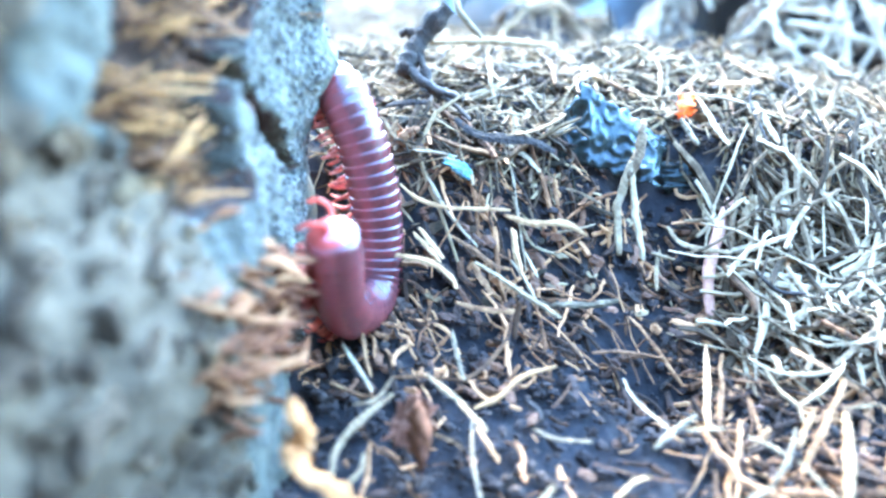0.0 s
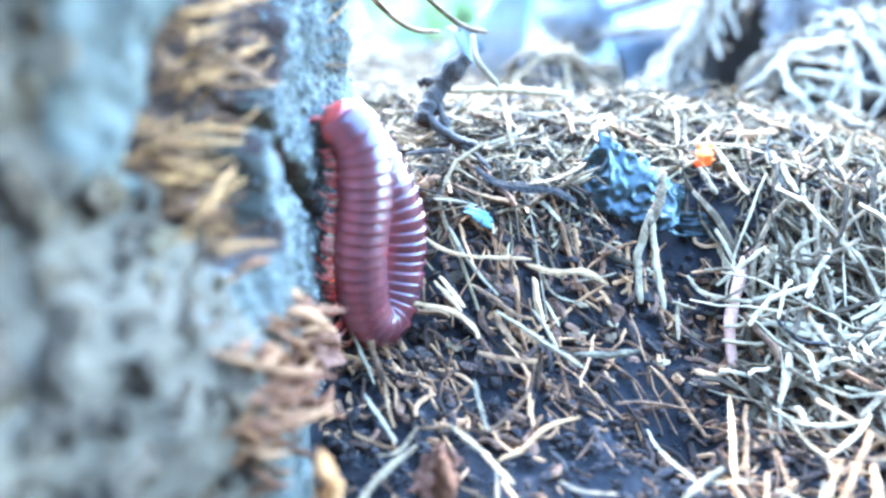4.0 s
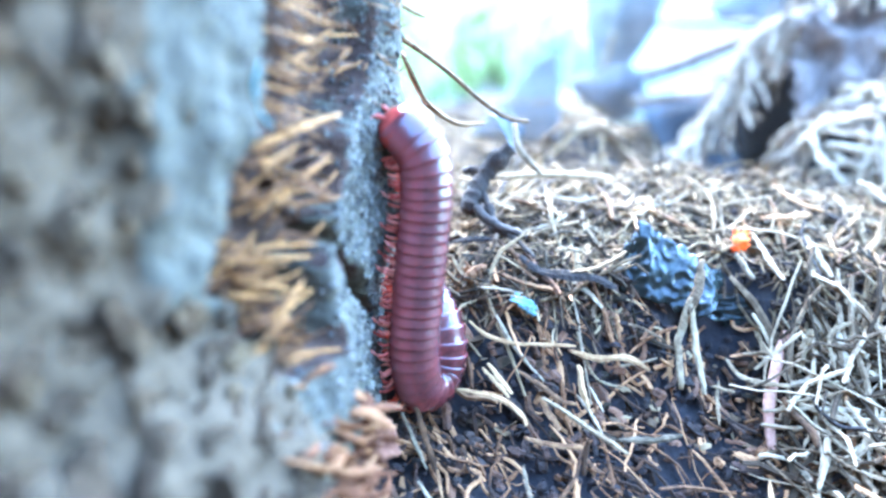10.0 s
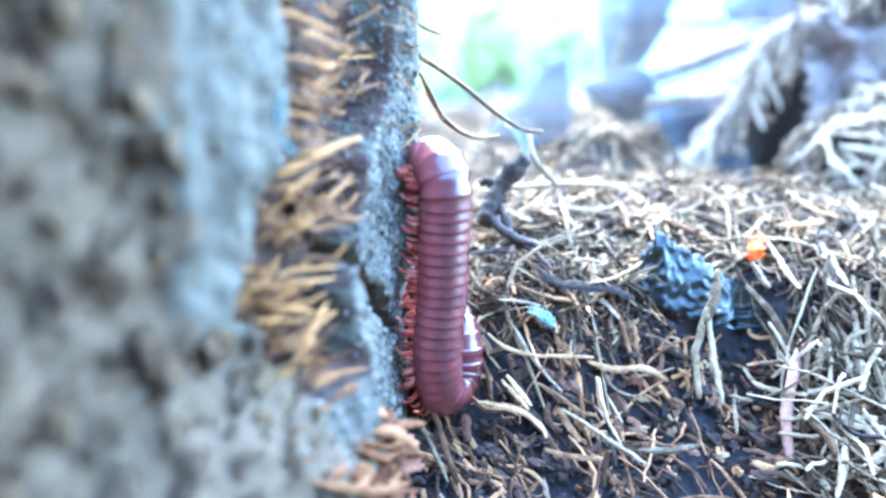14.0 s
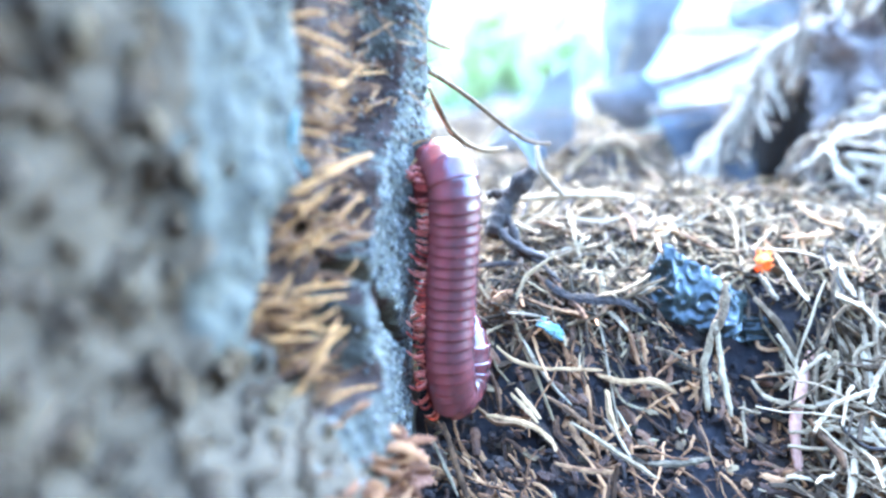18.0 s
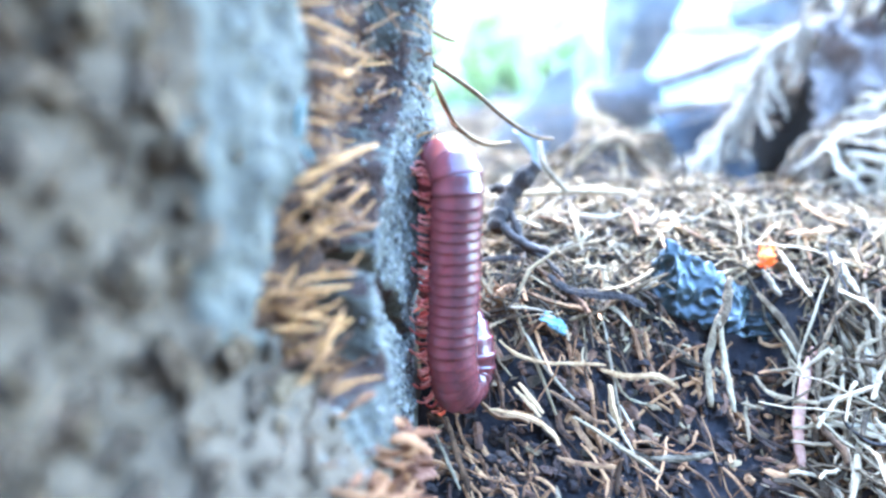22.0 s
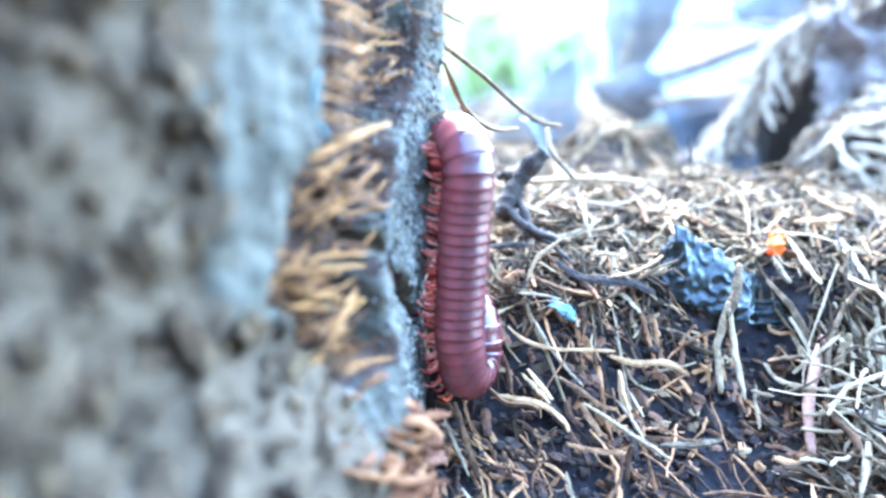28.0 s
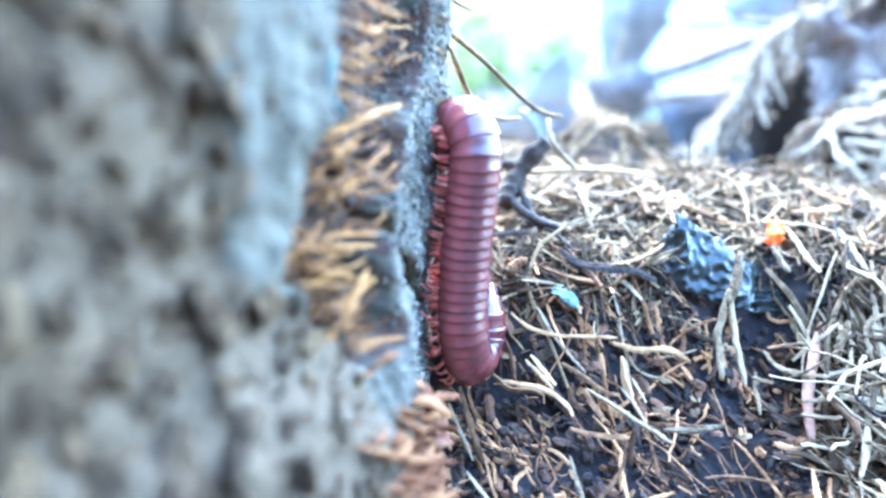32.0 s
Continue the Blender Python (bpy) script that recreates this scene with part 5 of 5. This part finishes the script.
# ---- millipede ----
# centrelines in millimetres, head first, at some times
BODY = {
    0: [(-12.4, 103.0, 0.6), (-12.1, 103.5, -1.7), (-12.2, 105.0, -5.1), (-12.4, 108.0, -9.5), (-11.5, 113.0, -14.1), (-9.8, 118.0, -15.5), (-8.9, 121.0, -14.1), (-8.5, 122.0, -10.4), (-8.5, 122.5, -5.4), (-9.4, 123.0, 1.4), (-11.1, 124.0, 7.1), (-13.4, 126.5, 10.8), (-18.5, 132.5, 11.3)],
    1.1: [(-12.4, 103.0, 0.6), (-12.1, 103.5, -1.7), (-12.2, 105.0, -5.1), (-12.4, 108.0, -9.5), (-11.5, 113.0, -14.1), (-9.8, 118.0, -15.5), (-8.9, 121.0, -14.1), (-8.5, 122.0, -10.4), (-8.5, 122.5, -5.4), (-9.4, 123.0, 1.4), (-11.1, 124.0, 7.1), (-13.4, 126.5, 10.8), (-18.5, 132.5, 11.3)],
    1.5: [(-15.5, 109.0, 5.0), (-13.3, 110.0, 3.7), (-11.9, 110.0, 0.6), (-12.4, 110.2, -6.9), (-12.1, 113.5, -11.9), (-10.8, 117.6, -15.3), (-9.4, 120.6, -14.6), (-8.7, 122.0, -11.3), (-8.4, 122.7, -5.9), (-9.1, 123.0, 0.8), (-10.7, 123.6, 6.8), (-13.3, 126.5, 10.7), (-18.5, 132.5, 11.3)],
    2: [(-14.6, 113.0, 8.5), (-13.0, 113.0, 7.1), (-12.3, 113.0, 2.1), (-12.5, 113.0, -3.7), (-12.9, 114.0, -9.1), (-12.1, 117.0, -15.0), (-10.0, 120.0, -15.2), (-8.9, 122.0, -12.4), (-8.3, 123.0, -6.4), (-8.7, 123.0, -0.0), (-10.1, 123.0, 6.5), (-13.2, 126.5, 10.6), (-18.5, 132.5, 11.2)],
    3: [(-15.8, 115.0, 11.1), (-13.9, 115.0, 10.3), (-12.7, 115.0, 6.8), (-12.6, 115.0, 0.4), (-13.4, 115.0, -6.6), (-12.5, 118.0, -13.3), (-10.1, 121.0, -13.3), (-8.6, 122.0, -9.8), (-8.0, 123.0, -3.5), (-8.3, 123.0, 2.7), (-10.1, 123.0, 9.3), (-13.2, 126.5, 11.9), (-18.5, 132.5, 12.5)],
    6: [(-15.9, 117.0, 24.0), (-13.8, 117.0, 24.4), (-11.5, 117.0, 22.3), (-11.2, 117.0, 17.0), (-11.9, 117.0, 8.2), (-12.8, 117.0, -0.9), (-12.3, 118.0, -8.9), (-10.4, 121.0, -9.8), (-8.9, 123.0, -5.9), (-8.5, 124.0, -0.7), (-12.2, 126.5, 4.1), (-15.0, 130.0, 8.1), (-20.0, 135.5, 12.1)],
    9: [(-15.9, 117.0, 27.1), (-13.5, 117.0, 26.1), (-11.3, 117.0, 23.1), (-11.0, 117.0, 18.5), (-11.7, 117.0, 11.6), (-12.5, 117.0, 4.5), (-13.0, 117.0, -3.3), (-12.1, 119.0, -8.7), (-9.9, 122.0, -8.3), (-9.1, 123.0, -3.0), (-12.2, 126.5, 2.8), (-15.0, 130.0, 6.8), (-20.0, 135.5, 10.8)],
    11: [(-14.2, 117.5, 28.6), (-12.9, 117.8, 26.6), (-11.2, 117.0, 24.4), (-10.9, 117.0, 19.3), (-11.5, 117.0, 12.8), (-12.1, 117.0, 5.8), (-12.8, 117.0, -2.0), (-12.1, 119.0, -7.7), (-10.1, 122.0, -7.5), (-9.4, 123.0, -2.3), (-12.2, 126.5, 2.8), (-15.0, 130.0, 6.8), (-20.0, 135.5, 10.8)],
    13: [(-14.7, 121.6, 19.7), (-12.7, 119.8, 24.2), (-11.0, 117.0, 22.8), (-11.0, 117.0, 19.3), (-11.3, 117.0, 14.1), (-11.7, 117.0, 7.2), (-12.5, 117.0, -0.7), (-12.1, 119.0, -6.6), (-10.3, 122.0, -6.6), (-9.7, 123.0, -1.6), (-12.2, 126.5, 2.7), (-15.0, 130.0, 6.7), (-20.0, 135.5, 10.7)],
    14.5: [(-14.7, 121.6, 19.7), (-12.7, 119.8, 24.2), (-11.0, 117.0, 22.8), (-11.0, 117.0, 19.3), (-11.3, 117.0, 14.1), (-11.7, 117.0, 7.2), (-12.5, 117.0, -0.7), (-12.1, 119.0, -6.6), (-10.3, 122.0, -6.6), (-9.7, 123.0, -1.6), (-12.2, 126.5, 2.7), (-15.0, 130.0, 6.7), (-20.0, 135.5, 10.7)],
    16.5: [(-14.7, 121.6, 18.8), (-12.7, 119.8, 23.0), (-11.1, 117.0, 21.9), (-11.1, 117.0, 16.4), (-11.5, 117.0, 11.1), (-11.8, 117.0, 7.1), (-12.1, 117.0, 0.4), (-11.8, 119.0, -5.3), (-10.3, 122.0, -4.7), (-9.9, 123.0, -0.5), (-12.2, 126.5, 3.3), (-15.0, 130.0, 7.3), (-20.0, 135.5, 11.3)],
    17: [(-14.7, 121.6, 18.7), (-12.7, 119.8, 23.0), (-11.1, 117.0, 21.9), (-11.1, 117.0, 16.5), (-11.5, 117.0, 11.2), (-11.8, 117.0, 7.2), (-12.1, 117.0, 0.4), (-11.8, 119.0, -5.3), (-10.3, 122.0, -4.7), (-9.9, 123.0, -0.5), (-12.2, 126.5, 3.3), (-15.0, 130.0, 7.3), (-20.0, 135.5, 11.3)],
    17.5: [(-14.7, 121.6, 19.6), (-12.7, 119.8, 24.0), (-11.1, 117.0, 22.9), (-11.1, 117.0, 17.4), (-11.5, 117.0, 11.8), (-11.8, 117.0, 7.5), (-12.1, 117.0, 0.4), (-11.8, 119.0, -5.3), (-10.3, 122.0, -4.7), (-9.9, 123.0, -0.5), (-12.2, 126.5, 3.3), (-15.0, 130.0, 7.3), (-20.0, 135.5, 11.3)],
    18: [(-14.7, 121.6, 21.5), (-12.7, 119.8, 25.9), (-11.1, 117.0, 24.4), (-11.1, 117.0, 18.2), (-11.5, 117.0, 12.4), (-11.8, 117.0, 7.9), (-12.1, 117.0, 0.4), (-11.8, 119.0, -5.3), (-10.3, 122.0, -4.7), (-9.9, 123.0, -0.5), (-12.2, 126.5, 3.3), (-15.0, 130.0, 7.3), (-20.0, 135.5, 11.3)],
    19: [(-14.7, 121.6, 21.0), (-12.7, 119.8, 25.5), (-11.1, 117.0, 24.4), (-11.1, 117.0, 18.6), (-11.5, 117.0, 12.6), (-11.8, 117.0, 8.1), (-12.1, 117.0, 0.4), (-11.8, 119.0, -5.3), (-10.3, 122.0, -4.7), (-9.9, 123.0, -0.5), (-12.2, 126.5, 3.3), (-15.0, 130.0, 7.3), (-20.0, 135.5, 11.3)],
    23: [(-14.7, 121.6, 20.8), (-12.7, 119.8, 25.3), (-11.2, 117.0, 23.8), (-11.6, 117.0, 17.4), (-11.7, 117.0, 9.9), (-12.0, 117.0, 5.3), (-12.2, 117.0, 0.3), (-11.5, 119.0, -5.4), (-9.9, 122.0, -5.1), (-9.7, 123.0, -0.9), (-12.2, 126.5, 3.0), (-15.0, 130.0, 7.0), (-20.0, 135.5, 11.0)],
    32: [(-14.7, 121.6, 21.6), (-12.7, 119.8, 26.1), (-11.1, 117.0, 24.0), (-11.6, 117.0, 17.4), (-12.3, 117.0, 10.0), (-12.6, 117.0, 3.9), (-12.6, 117.0, -0.7), (-11.8, 119.0, -5.4), (-10.3, 122.0, -4.8), (-10.1, 123.0, -0.6), (-12.2, 126.5, 3.2), (-15.0, 130.0, 7.2), (-20.0, 135.5, 11.2)],
}
RINGS, PITCH, RADIUS = 53, 0.0014, 0.0036


def ring_mesh(name="ring", r=RADIUS, length=PITCH, close=0.0):
    """One body ring: a short barrel with a sunken front, a swollen rear band and a flatter belly."""
    profile = [(-1.9, 0.86), (-1.1, 0.915), (-0.60, 0.935), (-0.44, 0.946), (-0.28, 0.960), (-0.10, 0.975), (0.06, 0.990), (0.22, 1.004), (0.36, 1.011), (0.47, 1.005), (0.55, 0.975)]
    sides = 28
    verts, faces = [], []
    for u, q in profile:
        for k in range(sides):
            a = 2 * math.pi * k / sides
            flat = 0.84 if math.sin(a) < -0.35 else 1.0
            verts.append((r * q * math.cos(a) * 0.98, -u * length, r * q * math.sin(a) * flat))
    for i in range(len(profile) - 1):
        for k in range(sides):
            j = (k + 1) % sides
            faces.append((i * sides + k, (i + 1) * sides + k, (i + 1) * sides + j, i * sides + j))
    faces.append(tuple(range(sides)))
    faces.append(tuple((len(profile) - 1) * sides + k for k in range(sides))[::-1])
    return as_mesh(name, verts, faces, CUTICLE)


def build_millipede():
    top = tagged(new("millipede"), "glossy dark red millipede doubled back on itself, climbing the wall", "millipede")
    ring = ring_mesh()
    rng = random.Random(5)
    legs = []
    for k in range(5):
        pair = []
        for sgn in (1, -1):
            fwd, out, down = rng.uniform(-0.0006, 0.0009), rng.uniform(0.9, 1.15), rng.uniform(0.85, 1.1)
            pair.append(tube_mesh("leg", [(sgn * 0.0008, 0, -0.0025), (sgn * 0.0019 * out, fwd * 0.6, -0.0031 * down), (sgn * 0.0024 * out, fwd * 1.2, -0.0038 * down), (sgn * 0.0021 * out, fwd * 1.7, -0.0045 * down)], 0.00021, LIMB, sides=7, count=10, taper=0.6, seed=k))
        legs.append(pair)
    rings = []
    for i in range(RINGS):
        if i == 0:
            bm = bmesh.new()
            bmesh.ops.create_uvsphere(bm, u_segments=24, v_segments=16, radius=RADIUS * 0.88)
            for v in bm.verts:
                v.co.y = v.co.y * (0.85 if v.co.y > 0 else 0.5)
                v.co.z *= 0.92
            ob = part("head", bm, HEAD, top, "smooth rounded red head")
            for sgn in (1, -1):
                piece("antenna", tube_mesh("antenna", [(sgn * 0.0009, 0.0020, 0.0004), (sgn * 0.0017, 0.0034, 0.0002), (sgn * 0.0024, 0.0040, -0.0012), (sgn * 0.0026, 0.0036, -0.0026)], 0.00028, LIMB, sides=7, count=12, taper=0.3), ob)
                piece("eye", lump_mesh("eye", 0.0004, BARK, 1, 2, 0.05), ob, pose(sgn * 0.0018, 0.0012, 0.0012))
        else:
            ob = piece("ring", ring, top)
            if 1 < i < RINGS - 3:
                for shift in (0.00036, -0.00034):
                    for lg in legs[rng.randrange(5)]:
                        piece("leg", lg, ob, pose(0, shift, 0))
        rings.append(ob)
    return top, rings


def paint_lit_flanks(m):
    """Sides and belly a lighter red than the back, with the sunlit glow of the left side painted in."""
    n, l = m.node_tree.nodes, m.node_tree.links
    b = n["Principled BSDF"]
    base = b.inputs["Base Color"].links[0].from_socket
    sep = n.new("ShaderNodeSeparateXYZ")
    l.new(n["Texture Coordinate"].outputs["Object"], sep.inputs[0])
    side = n.new("ShaderNodeMapRange")
    side.interpolation_type = "SMOOTHSTEP"
    side.inputs["From Min"].default_value, side.inputs["From Max"].default_value = 0.0016, -0.0006
    l.new(sep.outputs["Z"], side.inputs["Value"])
    mix = n.new("ShaderNodeMix")
    mix.data_type = "RGBA"
    # flank red, raised to hold the backlit glow
    mix.inputs[7].default_value = (0.21, 0.050, 0.046, 1)
    l.new(side.outputs[0], mix.inputs[0])
    l.new(base, mix.inputs[6])
    l.new(mix.outputs[2], b.inputs["Base Color"])


paint_lit_flanks(CUTICLE)
shell = CUTICLE.node_tree.nodes["Principled BSDF"]
shell.inputs["Subsurface Weight"].default_value = 0.35
shell.inputs["Subsurface Radius"].default_value = (1.0, 0.12, 0.08)
shell.inputs["Subsurface Scale"].default_value = 0.0025

millipede, millipede_rings = build_millipede()


def body_line(t):
    """Centreline at t: the control points glide between the known times."""
    times = sorted(BODY)
    out = []
    for k in range(13):
        out.append([np.interp(t, times, [BODY[s][k][c] for s in times]) / 1000 - (0.0003 if c == 0 else 0) for c in range(3)])
    return out


def ring_poses(t):
    pts = np.array(body_line(t))
    last = pts[-1] + (pts[-1] - pts[-2]) / np.linalg.norm(pts[-1] - pts[-2]) * 0.05
    dense, length = spline(list(pts) + [tuple(last)], 700)
    kernel = np.ones(15) / 15
    pad = np.vstack([dense[:1]] * 7 + [dense] + [dense[-1:]] * 7)
    dense = np.stack([np.convolve(pad[:, c], kernel, "valid") for c in range(3)], 1)
    run = np.concatenate([[0], np.cumsum(np.linalg.norm(np.diff(dense, axis=0), axis=1))])
    out = []
    for i in range(RINGS):
        s = 0.0012 + i * PITCH
        p = Vector([np.interp(s, run, dense[:, c]) for c in range(3)])
        a = Vector([np.interp(s - 0.001, run, dense[:, c]) for c in range(3)])
        b = Vector([np.interp(s + 0.001, run, dense[:, c]) for c in range(3)])
        y = (a - b).normalized()
        ref = Vector((1, -0.25, 0.45))
        z = (ref - y * ref.dot(y)).normalized()
        x = y.cross(z)
        m = Matrix((x, y, z)).transposed().to_4x4()
        out.append(Matrix.Translation(p) @ m)
    return out


def motions():
    times = [0, 0.5, 1.1, 1.5, 2, 2.5, 3, 3.5, 4, 4.5, 5, 5.5, 6, 7, 8, 9, 10, 11, 12, 13, 14, 14.5, 16.5, 17, 17.5, 18, 18.5, 19.5, 21, 23, 25, 27.5, 30, 32]
    poses = [ring_poses(t) for t in times]
    for i, ob in enumerate(millipede_rings):
        walk(ob, [(t, poses[k][i]) for k, t in enumerate(times)])


motions()
